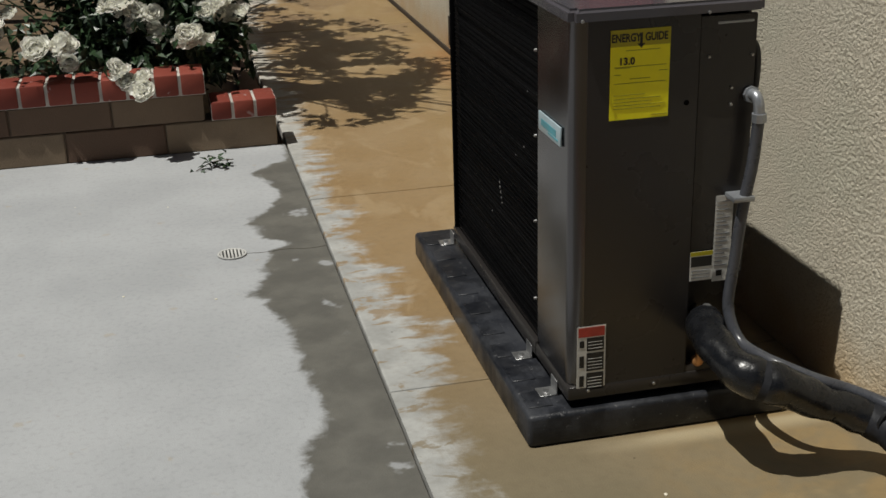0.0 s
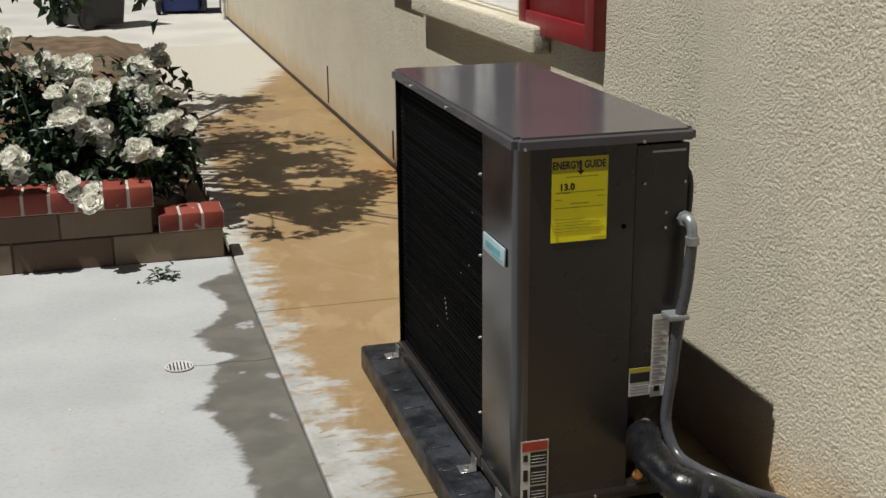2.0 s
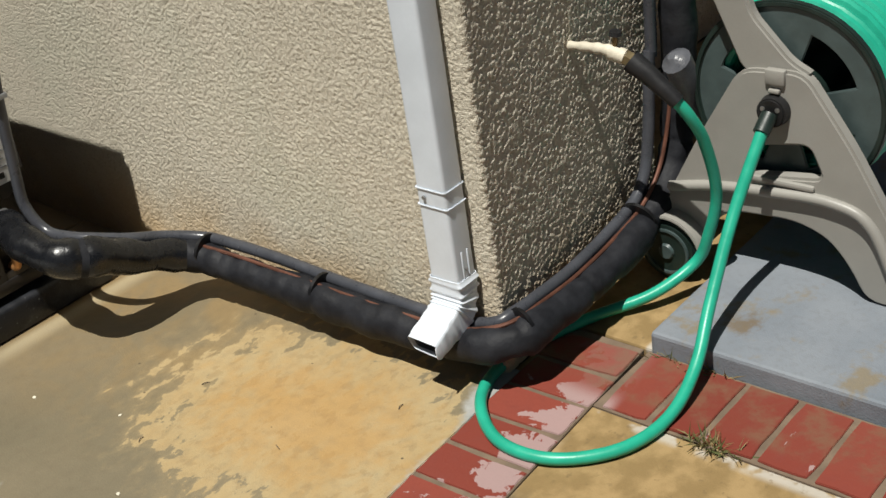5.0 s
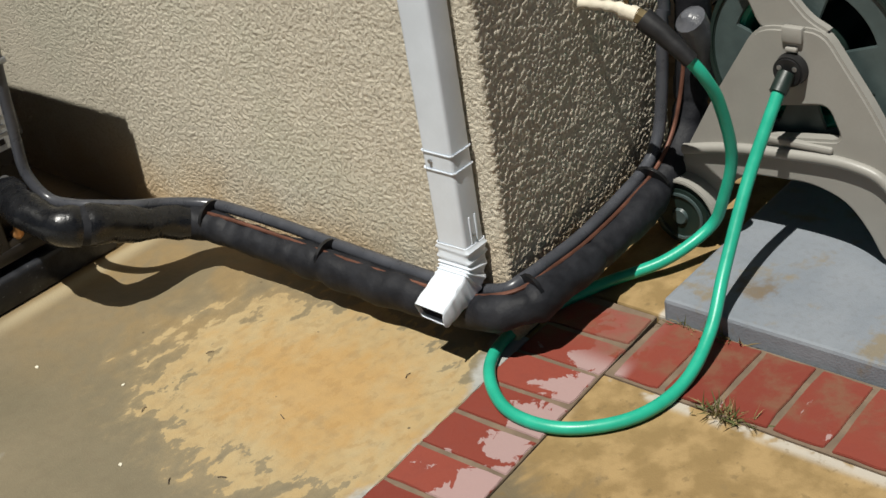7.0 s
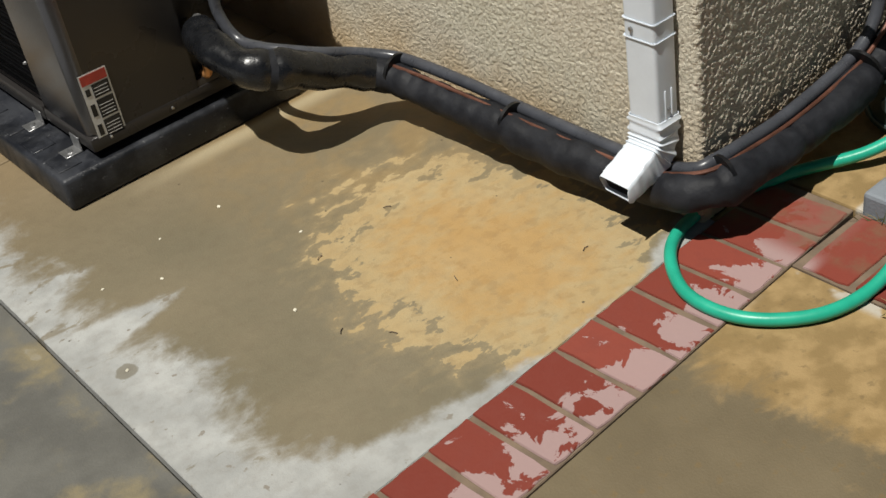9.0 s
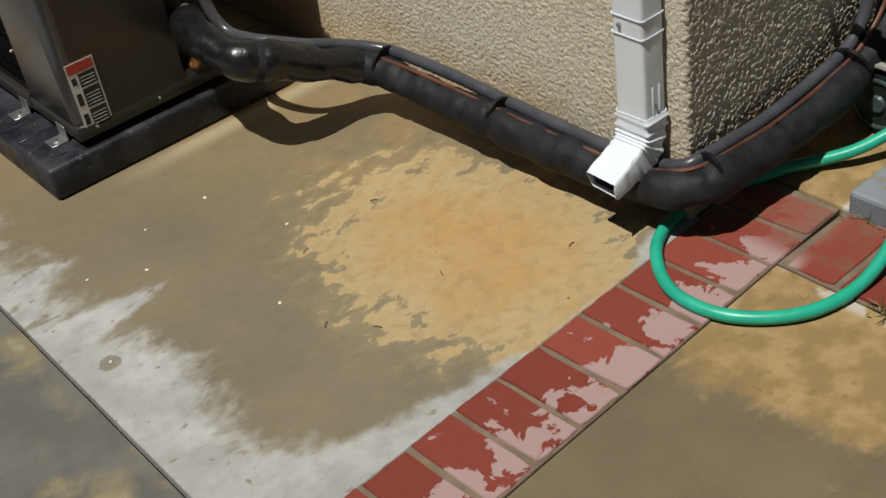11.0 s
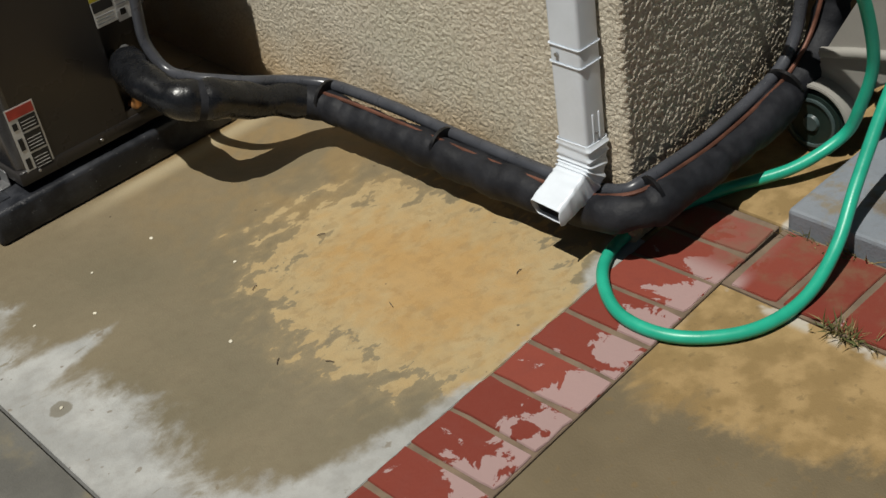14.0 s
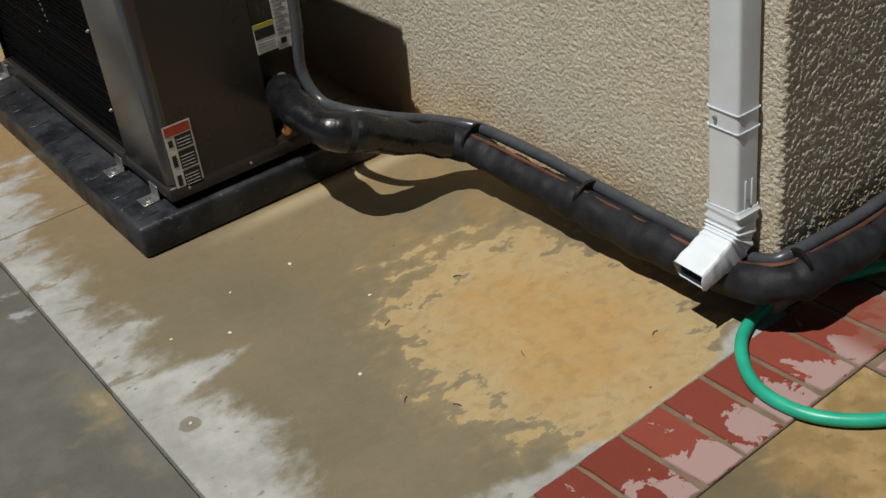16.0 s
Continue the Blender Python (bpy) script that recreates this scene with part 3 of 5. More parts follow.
sheet("pavement_11", (0.022, -0.012, -0.12), (0.2135, -0.001, -0.003), ENTRY, "narrow stained concrete strip under the pipes", 0.002)
sheet("pavement_10", (0.2145, -0.211, -0.12), (2.6, 0.549, -0.003), ENTRY, "stained concrete strip at the foot of the wall")

# step slab under the hose reel
single("step_slab", box((0.205, -5.0, -0.1), (2.6, -0.212, 0.046), 0.008), SLAB, "blue-grey concrete step slab with rusty stains", "step", "structure", False)

# drain in the patio
d = thing("floor_drain", "small round slotted drain grate set in the patio", "drain", (-1.377, 2.553, 0))
part("drain_bowl", cyl((-1.377, 2.553, -0.01), (-1.377, 2.553, 0.002), 0.047, seg=32), DRAIN_DARK, d)
part("drain_rim", plate(disc(0.047, 32, (-1.377, 2.553)), 0.0045, "z", 0.001, 0, [disc(0.041, 32, (-1.377, 2.553))]), DRAIN, d)
for i in range(-3, 4):
    h = math.sqrt(max(0, 0.042 ** 2 - (i * 0.0115) ** 2))
    part("drain_bar", box((-1.377 + i * 0.0115 - 0.0032, 2.553 - h, 0.001), (-1.377 + i * 0.0115 + 0.0032, 2.553 + h, 0.005)), DRAIN, d, smooth=False)


crack = bmesh.new()
sweep(spline([(-1.33, 2.552, 0.0), (-1.27, 2.545, 0.0), (-1.20, 2.553, 0.0), (-1.13, 2.538, 0.0), (-1.07, 2.545, 0.0)]), 0.0012, 5, crack)
single("trim", crack, FOOTING, "hairline crack from the drain to the joint", "crack", "structure")


# ---- the house ----
WIN = (3.16, 4.36, 1.04, 2.2)
house = [(0.016, 0.0), (14.6, 0.0), (14.6, 2.75), (0.016, 2.75)]
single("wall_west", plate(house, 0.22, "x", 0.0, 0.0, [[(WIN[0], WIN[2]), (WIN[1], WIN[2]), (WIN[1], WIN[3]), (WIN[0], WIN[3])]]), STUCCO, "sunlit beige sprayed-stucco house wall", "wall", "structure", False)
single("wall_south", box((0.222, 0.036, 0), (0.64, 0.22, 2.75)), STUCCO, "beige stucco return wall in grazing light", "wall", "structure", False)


def stucco_coat():
    """The sprayed coat round the house corner: raised worms and pits, 3 to 4 mm deep, fading into the wall above and beyond."""
    step, top, reach, r = 0.0027, 1.42, 1.66, 0.010
    line = [(-0.0005, reach - i * step, -1.0, 0.0) for i in range(int((reach - r) / step))]
    line += [(r - r * math.cos(a) - 0.0005, r - r * math.sin(a) - 0.0005, -math.cos(a), -math.sin(a)) for a in (math.pi / 2 * j / 6 for j in range(7))]
    line += [(r + step * (i + 1), -0.0005 + 0.052 * step * (i + 1), 0.052, -1.0) for i in range(int((0.639 - r) / step))]
    rows = int(top / step)
    verts = []
    n = noise.noise
    for j in range(rows + 1):
        z = j * step
        up = min(1.0, (top - z) / 0.1)
        for x, y, u, v in line:
            side = min(1.0, (reach - y) / 0.4, (0.66 - x) / 0.02)
            a = n(Vector((x * 118, y * 118, z * 138))) + 0.5 * n(Vector((x * 236, y * 236, z * 250 + 9))) + 0.35 * n(Vector((x * 31, y * 31, z * 31)))
            a = min(1.0, max(0.0, 0.5 + a * 1.15))
            a = a * a * (3 - 2 * a)
            d = 0.0008 + (0.0017 + 0.0009 * -v) * a * max(0.0, min(up, side))
            verts.append((x + u * d, y + v * d, z))
    m = len(line)
    faces = [(j * m + i, j * m + i + 1, (j + 1) * m + i + 1, (j + 1) * m + i) for j in range(rows) for i in range(m - 1)]
    me = bpy.data.meshes.new("wall_skin")
    me.from_pydata(verts, [], faces)
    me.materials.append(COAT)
    me.polygons.foreach_set("use_smooth", [True] * len(me.polygons))
    me.update()
    tagged(new("wall_skin", me), "rough sprayed stucco coat round the house corner", "wall", kind="structure")


stucco_coat()
single("wall_recess", box((0.42, 0.222, 0), (0.64, 1.3, 2.75)), STUCCO, "shaded stucco side of the recess", "wall", "structure", False)
single("wall_back", box((0.642, 0.55, 0), (6.0, 0.77, 2.75)), STUCCO, "shaded stucco wall behind the hose reel", "wall", "structure", False)
# dark brown strip in place of the shaded weep gap under the stucco
single("baseboard", box((-0.010, 4.6, 0), (-0.001, 14.5, 0.030), 0.003), FOOTING, "dark footing strip along the house, the weep gap's shade in its colour", "footing", "structure")
for y, h in ((5.235, 0.21), (7.18, 0.31)):
    single("trim", box((-0.006, y - 0.012, 0.05), (-0.001, y + 0.012, h), 0.002), FOOTING, "dark damp control joint in the stucco", "joint", "structure")
single("ceiling", box((-0.40, -0.05, 2.752), (6.0, 15.0, 2.95)), ROOF, "brown boarded eave", "eave", "structure", False)
single("wall_inside", box((2.5, 0.8, 0), (2.6, 14.0, 2.75)), INTERIOR, "dim inner room wall", "wall", "structure", False)
single("floor", box((0.222, 1.32, 0.0), (2.5, 14.0, 0.1)), INTERIOR, "dim inner floor", "floor", "structure", False)

win = thing("window_1", "white vinyl sliding window above a stucco sill", "window", (0.06, 3.76, 1.04), kind="structure")
fr = plate([(WIN[0], WIN[2]), (WIN[1], WIN[2]), (WIN[1], WIN[3]), (WIN[0], WIN[3])], 0.07, "x", 0.03, 0.004, [[(WIN[0] + 0.05, WIN[2] + 0.05), (3.73, WIN[2] + 0.05), (3.73, WIN[3] - 0.05), (WIN[0] + 0.05, WIN[3] - 0.05)], [(3.79, WIN[2] + 0.05), (WIN[1] - 0.05, WIN[2] + 0.05), (WIN[1] - 0.05, WIN[3] - 0.05), (3.79, WIN[3] - 0.05)]])
part("window_frame", fr, WHITE_VINYL, win, smooth=False)
for a, b in ((WIN[0] + 0.05, 3.73), (3.79, WIN[1] - 0.05)):
    p = part("pane", box((0.062, a, WIN[2] + 0.05), (0.067, b, WIN[3] - 0.05)), GLASS, win, smooth=False)
    p.visible_shadow = False
part("window_sill", box((-0.075, 2.79, 0.935), (0.0, 4.50, 1.035), 0.012, 3), STUCCO, win, "rounded stucco sill with a deep shadow below")


def shutter(y0, y1):
    z0, z1 = 1.005, 2.22
    sh = thing("shutter", "dark red painted wooden shutter fixed to the stucco", "shutter", (-0.02, (y0 + y1) / 2, z0))
    w = 0.075
    zm = (z0 + z1) / 2
    for name, lo, hi in (("stile", (y0, z0), (y0 + w, z1)), ("stile", (y1 - w, z0), (y1, z1)), ("rail", (y0 + w, z0), (y1 - w, z0 + w)), ("rail", (y0 + w, z1 - w), (y1 - w, z1)), ("rail", (y0 + w, zm - w / 2), (y1 - w, zm + w / 2))):
        part(name, box((-0.045, *lo), (-0.001, *hi), 0.004), RED_PAINT, sh)
    for lo, hi in ((z0 + w, zm - w / 2), (zm + w / 2, z1 - w)):
        part("panel", box((-0.030, y0 + w, lo), (-0.003, y1 - w, hi), 0.003), RED_PAINT, sh)
    return sh


shutter(2.31, 3.02)
shutter(4.54, 5.14)


# ---- downspout at the corner ----
def downspout():
    ds = thing("downspout", "white painted aluminium downspout strapped to the house corner", "downspout", (-0.03, 0.09, 0.2))
    x0, x1, y0, y1 = -0.066, -0.010, 0.040, 0.112

    def ring(bm, c, ax, ay, half_x, half_y):
        """A rounded rectangle with two grooves, across ax and ay."""
        pts = rounded([(-half_x, -half_y), (half_x, -half_y), (half_x, half_y), (-half_x, half_y)], 0.008, 3)
        return [bm.verts.new(c + ax * u + ay * v) for u, v in pts]

    bm = bmesh.new()
    hx, hy = (x1 - x0) / 2, (y1 - y0) / 2
    cx, cy = (x0 + x1) / 2, (y0 + y1) / 2
    X, Y, Z = Vector((1, 0, 0)), Vector((0, 1, 0)), Vector((0, 0, 1))
    rings = [ring(bm, Vector((cx, cy, z)), X, Y, hx, hy) for z in (2.7, 1.6, 0.8, 0.195)]
    for a, b in zip(rings, rings[1:]):
        for k in range(len(a)):
            bm.faces.new((a[k], a[(k + 1) % len(a)], b[(k + 1) % len(a)], b[k]))
    bmesh.ops.recalc_face_normals(bm, faces=bm.faces)
    part("pipe", bm, GUTTER, ds)
    for u in (0.35, 0.65):
        part("seam", box((x0 + (x1 - x0) * u, y0 - 0.0016, 0.2), (x0 + (x1 - x0) * u + 0.004, y0 + 0.001, 0.30), 0.0007), GUTTER, ds)
    # elbow, crimped at the top, turning out from the wall
    bm = bmesh.new()
    rings = []
    n = 64
    r, out, turn = 0.055, 0.080, radians(71)
    for i in range(n + 1):
        t = i / n
        a = turn * min(1, max(0, (t - 0.15) / 0.35))
        c = Vector((cx - r * (1 - math.cos(a)), cy, 0.206 - r * math.sin(a)))
        if t < 0.15:
            c.z += 0.035 * (0.15 - t) / 0.15
        if t > 0.5:
            c += Vector((-math.sin(a), 0, -math.cos(a))) * (t - 0.5) / 0.5 * out
        ax = Vector((math.cos(a), 0, -math.sin(a)))
        crimp = 0.0040 * max(0, math.cos((t - 0.05) * 2 * math.pi * 11)) * (1.0 if t < 0.42 else max(0, 1 - (t - 0.42) * 6))
        flat = 1.0 - 0.30 * max(0, (t - 0.6) / 0.4)
        rings.append(ring(bm, c, ax, Y, (hx + 0.0018) * flat + crimp * 0.45, hy + 0.0012 + crimp))
    for a, b in zip(rings, rings[1:]):
        for k in range(len(a)):
            bm.faces.new((a[k], a[(k + 1) % len(a)], b[(k + 1) % len(a)], b[k]))
    bmesh.ops.recalc_face_normals(bm, faces=bm.faces)
    for v in rings[-1]:
        v.co += Vector((0.010 * math.sin(v.co.y * 130 + 0.4) + 0.5 * max(0.0, v.co.z - 0.13), 0, 0.006 * math.sin(v.co.y * 120 + v.co.z * 90)))
    for v in bm.verts:
        v.co += 0.0034 * noise.noise_vector(v.co * 36) + 0.0012 * noise.noise_vector(v.co * 110)
    bmesh.ops.solidify(bm, geom=list(bm.faces), thickness=0.0016)
    part("elbow", bm, GUTTER, ds, "crimped white elbow with a dented open mouth")
    # added liner: its dark grey holds the mouth's shade as well as grime
    inner = bmesh.new()
    rings = []
    for s in (0.012, 0.045, 0.070):
        c = Vector((cx - r * (1 - math.cos(turn)), cy, 0.206 - r * math.sin(turn))) + Vector((-math.sin(turn), 0, -math.cos(turn))) * s
        rings.append(ring(inner, c, Vector((math.cos(turn), 0, -math.sin(turn))), Y, (hx + 0.003) * (1 - 0.3 * s / out) - 0.006, hy - 0.004))
    for a, b in zip(rings, rings[1:]):
        for k in range(len(a)):
            inner.faces.new((a[k], a[(k + 1) % len(a)], b[(k + 1) % len(a)], b[k]))
    inner.faces.new(rings[0])
    part("spout_inside", inner, GUTTER_IN, ds, "dark liner of the spout, shade and grime in its colour")
    # strap with two ribs
    for z in (0.400, 0.436):
        part("strap", plate(rounded([(x0 - 0.0025, y0 - 0.0025), (x1 + 0.0025, y0 - 0.0025), (x1 + 0.0025, y1 + 0.0025), (x0 - 0.0025, y1 + 0.0025)], 0.008, 3), 0.0035, "z", z, 0.001, [rounded([(x0, y0), (x1, y0), (x1, y1), (x0, y1)], 0.007, 3)]), GUTTER, ds)
    part("screw", cyl((x0 - 0.001, cy + 0.016, 0.420), (x0 - 0.005, cy + 0.016, 0.420), 0.004, seg=10), ZINC, ds)
    part("rivet", cyl((cx, y0 - 0.001, 0.26), (cx, y0 - 0.004, 0.26), 0.003, seg=8), ZINC, ds)


downspout()


# ---- air conditioner on its pad ----
def pad():
    p = thing("equipment_pad", "dark grey moulded plastic pad under the condenser", "pad", (-0.5, 1.75, 0))
    bm = box((-0.806, 1.118, 0.0), (-0.165, 2.372, 0.081), 0.012, 3)
    part("slab", bm, PAD, p)
    for i in range(9):
        y = 1.16 + i * 0.135
        part("rib", box((-0.792, y, 0.0805), (-0.735, y + 0.075, 0.0835), 0.0012, 1), PAD, p)
    return p


pad()


def condenser():
    X0, X1, YF, YB, Z0, Z1 = -0.705, -0.295, 1.135, 2.225, 0.107, 0.972
    ac = thing("air_conditioner", "dark bronze side-discharge condenser standing on a plastic pad", "air conditioner", (-0.5, 1.68, Z0))
    # base pan and rear
    part("base_pan", box((X0 - 0.004, YF - 0.002, 0.1), (X1 + 0.004, YB + 0.004, 0.135), 0.006), AC_PAINT, ac)
    part("skid", box((X0 + 0.03, YF + 0.05, 0.0825), (X1 - 0.03, YB - 0.05, 0.1)), RUBBER, ac, smooth=False)
    part("rear_panel", box((X1 - 0.012, YF + 0.03, Z0), (X1, YB, Z1), 0.004), AC_PAINT, ac)
    part("end_panel", box((X0 + 0.006, YB - 0.012, Z0), (X1 - 0.013, YB, Z1), 0.004), AC_PAINT, ac)
    # front corner panel, bent round a wide radius
    R = 0.032
    outline = [(X0 + R - R * math.cos(a), YF + R - R * math.sin(a)) for a in [math.pi / 2 * i / 8 for i in range(9)]]
    def bent(pts):
        bm = bmesh.new()
        for (u, v), (u2, v2) in zip(pts, pts[1:]):
            bm.faces.new([bm.verts.new(c) for c in ((u, v, Z0), (u2, v2, Z0), (u2, v2, Z1), (u, v, Z1))])
        bmesh.ops.remove_doubles(bm, verts=bm.verts, dist=1e-5)
        bmesh.ops.recalc_face_normals(bm, faces=bm.faces)
        bmesh.ops.solidify(bm, geom=list(bm.faces), thickness=0.0015)
        return bm

    # the lit enamel tone follows the bend; the front keeps the dark one
    part("side_panel", bent([(X0, 1.375), *outline]), AC_PANEL, ac, "bent side panel, its grey sheen put into the enamel tone")
    part("front_panel", bent([(X0 + R, YF), (-0.425, YF)]), AC_PAINT, ac, smooth=False)
    # service panel, set in slightly, with a cut-out at its foot for the valves
    service = plate([(-0.423, 0.372), (-0.423, Z1 - 0.012), (X1 + 0.001, Z1 - 0.012), (X1 + 0.001, 0.372)], 0.012, "y", YF + 0.004, 0.0015)
    sp = part("service_panel", service, AC_PAINT, ac, smooth=False)
    part("grip", box((-0.385, YF + 0.002, 0.942), (-0.303, YF + 0.0045, 0.948), 0.001, 1), GALV, sp)
    part("valve_recess", box((-0.423, YF + 0.05, 0.135), (X1 - 0.012, YF + 0.055, 0.372)), AC_PAINT, ac, smooth=False)
    part("recess_cheek", box((-0.427, YF + 0.003, 0.135), (-0.421, YF + 0.055, 0.372)), AC_PAINT, ac, smooth=False)
    part("lower_lip", box((-0.423, YF + 0.002, 0.112), (X1, YF + 0.02, 0.152), 0.003), AC_PAINT, ac)
    # coil and wire guard
    part("coil", box((X0 + 0.022, 1.38, Z0 + 0.02), (X0 + 0.05, YB - 0.014, Z1)), COIL, ac, smooth=False)
    guard = bmesh.new()
    for i in range(60):
        z = 0.145 + i * 0.0137
        box((X0 + 0.0065, 1.378, z - 0.0011), (X0 + 0.0085, YB - 0.02, z + 0.0011), bm=guard)
    gd = part("coil_guard", guard, BLACK_WIRE, ac, "fine black wire guard", smooth=False)
    tagged(gd, kind="stuff")
    for i in range(10):
        z = 0.20 + i * 0.078
        part("guard_rail", box((X0 + 0.0095, 1.378, z - 0.003), (X0 + 0.013, YB - 0.012, z + 0.003), 0.001, 1), LOUVRE, ac)
    for y, z, h in ((1.722, 0.440, 0.006), (1.718, 0.427, 0.007), (1.713, 0.414, 0.008), (1.708, 0.401, 0.006), (1.703, 0.389, 0.004), (1.80, 0.335, 0.004), (1.50, 0.60, 0.004), (1.57, 0.56, 0.003), (1.47, 0.745, 0.003)):
        part("scuff", box((X0 + 0.0035, y - 0.0025, z), (X0 + 0.005, y + 0.0025, z + h), 0.0006, 1), ZINC, gd, "bright scraped wire")
    part("bottom_rail", box((X0 - 0.006, 1.376, 0.104), (X0 + 0.02, YB + 0.002, 0.142), 0.003), AC_PAINT, ac)
    part("guard_edge", box((X0 - 0.002, YB - 0.014, Z0), (X0 + 0.012, YB + 0.002, Z1), 0.002), BLACK_WIRE, ac)
    # lid with a turned-down rim
    lid = box((X0 - 0.012, YF - 0.014, 0.970), (X1 + 0.012, YB + 0.014, 0.996), 0.0)
    up = [e for e in lid.edges if abs(e.verts[0].co.z - e.verts[1].co.z) > 0.01]
    bmesh.ops.bevel(lid, geom=up, offset=0.014, segments=4, affect="EDGES")
    top = [e for e in lid.edges if all(v.co.z > 0.99 for v in e.verts) and not e.is_boundary and any(abs(f.normal.z) < 0.5 for f in e.link_faces)]
    bmesh.ops.bevel(lid, geom=top, offset=0.008, segments=3, affect="EDGES")
    part("lid", lid, AC_LID, ac, "glossy dark lid mirroring the wall and sky")
    # screws
    for x, z in ((-0.402, 0.874), (-0.347, 0.803), (-0.346, 0.767), (-0.303, 0.872), (-0.414, 0.972), (-0.69, 0.972), (-0.40, 0.128), (-0.66, 0.122), (-0.50, 0.118)):
        f = YF - 0.0155 if z > 0.96 else YF - 0.002 if x < -0.425 else YF + 0.002
        part("screw", cyl((x, f + 0.003, z), (x, f - 0.003, z), 0.0042, 0.003, 10), ZINC, ac)
    for y, z in ((1.392, 0.86), (1.392, 0.66), (1.392, 0.45), (1.392, 0.25), (1.64, 0.978), (2.0, 0.978)):
        f = X0 - 0.014 if z > 0.96 else X0 - 0.001
        part("screw", cyl((f + 0.003, y, z), (f - 0.003, y, z), 0.0042, 0.003, 10), ZINC, ac)
    part("plug", cyl((-0.45, YF + 0.001, 0.78), (-0.45, YF - 0.0015, 0.78), 0.006, seg=12), BLACK_WIRE, ac)

    # energy label
    f = YF - 0.0008
    lab = part("energy_label", box((-0.624, f - 0.0006, 0.755), (-0.492, f, 0.946)), YELLOW, ac, "bright yellow paper energy label", smooth=False)
    part("label_band", box((-0.624, f - 0.0012, 0.911), (-0.492, f - 0.0004, 0.946)), YELLOW_DULL, lab, smooth=False)
    face = lambda x, z: Matrix.Translation((x, f - 0.0016, z)) @ pose(0, 0, 0, 90, 0, 0)
    letters("ENERGY", 0.0205, "lettering", INK, lab, face(-0.5905, 0.921) @ Matrix.Diagonal((0.84, 1.15, 1, 1)))
    letters("GUIDE", 0.0205, "lettering", INK, lab, face(-0.5235, 0.921) @ Matrix.Diagonal((0.84, 1.15, 1, 1)))
    letters("13.0", 0.021, "lettering", INK, lab, face(-0.588, 0.873))
    part("arrow", plate([(-0.560, 0.938), (-0.5545, 0.938), (-0.5545, 0.916), (-0.548, 0.916), (-0.557, 0.906), (-0.566, 0.916), (-0.560, 0.916)], 0.0005, "y", f - 0.0017), INK, lab, smooth=False)
    for x0, x1, z in ((-0.612, -0.58, 0.866), (-0.615, -0.50, 0.868), (-0.59, -0.515, 0.902), (-0.615, -0.60, 0.852), (-0.515, -0.497, 0.856), (-0.58, -0.535, 0.842), (-0.615, -0.50, 0.833), (-0.615, -0.545, 0.808), (-0.615, -0.51, 0.800), (-0.615, -0.53, 0.793), (-0.615, -0.50, 0.786), (-0.615, -0.51, 0.779), (-0.53, -0.495, 0.762)):
        part("print_line", box((x0, f - 0.0014, z - 0.0005), (x1, f - 0.0006, z + 0.0005)), INK_FADED, lab, smooth=False)
    # warning label
    wl = part("warning_label", box((-0.688, f - 0.0006, 0.118), (-0.620, f, 0.284)), PAPER, ac, "white, red and black warning sticker", smooth=False)
    part("warning_band", box((-0.685, f - 0.0012, 0.258), (-0.623, f - 0.0004, 0.281)), LABEL_RED, wl, smooth=False)
    for z0, z1 in ((0.222, 0.255), (0.172, 0.217), (0.124, 0.167)):
        part("print_block", box((-0.665, f - 0.0012, z0), (-0.624, f - 0.0004, z1)), INK, wl, smooth=False)
        part("print_block", box((-0.682, f - 0.0012, z0 + 0.01), (-0.671, f - 0.0004, z1 - 0.006)), INK, wl, smooth=False)
        for i in range(4):
            z = z0 + 0.006 + i * 0.008
            if z < z1 - 0.003:
                part("print_line", box((-0.662, f - 0.0016, z), (-0.628, f - 0.0010, z + 0.0012)), PAPER, wl, smooth=False)
    # rating plates on the service panel
    g = YF + 0.0035
    r1 = part("rating_plate", box((-0.367, g - 0.0008, 0.355), (-0.325, g, 0.560)), PAPER, ac, "tall white data sticker", smooth=False)
    for i in range(17):
        w = (0.033, 0.024, 0.030, 0.018)[i % 4]
        part("print_line", box((-0.364, g - 0.0014, 0.545 - i * 0.0095), (-0.364 + w, g - 0.0006, 0.5475 - i * 0.0095)), GALV, r1, smooth=False)
    part("print_block", box((-0.358, g - 0.0014, 0.368), (-0.344, g - 0.0006, 0.382)), INK, r1, smooth=False)
    r2 = part("rating_plate", box((-0.424, g - 0.0058, 0.364), (-0.370, g - 0.0052, 0.434)), PAPER, ac, "small black and yellow sticker", smooth=False)
    part("print_block", box((-0.422, g - 0.0064, 0.398), (-0.372, g - 0.0056, 0.422)), INK, r2, smooth=False)
    part("print_block", box((-0.424, g - 0.0064, 0.424), (-0.370, g - 0.0056, 0.434)), YELLOW_DULL, r2, smooth=False)
    for i in range(3):
        part("print_line", box((-0.420, g - 0.0064, 0.370 + i * 0.008), (-0.376, g - 0.0056, 0.373 + i * 0.008)), GALV, r2, smooth=False)
    # nameplate
    np_ = part("nameplate", box((X0 - 0.006, 1.195, 0.688), (X0 - 0.0016, 1.352, 0.732), 0.0015), BADGE, ac, "pale plastic badge")
    part("badge_mark", box((X0 - 0.0068, 1.225, 0.703), (X0 - 0.0056, 1.330, 0.718), 0.0), TEAL, np_, smooth=False)
    part("badge_mark", box((X0 - 0.0068, 1.210, 0.696), (X0 - 0.0056, 1.28, 0.700), 0.0), TEAL, np_, smooth=False)
    # hold-down brackets
    for y in (1.225, 1.425, 2.245):
        b = box((-0.752, y - 0.022, 0.081), (X0 - 0.004, y + 0.022, 0.0845), 0.001, 1)
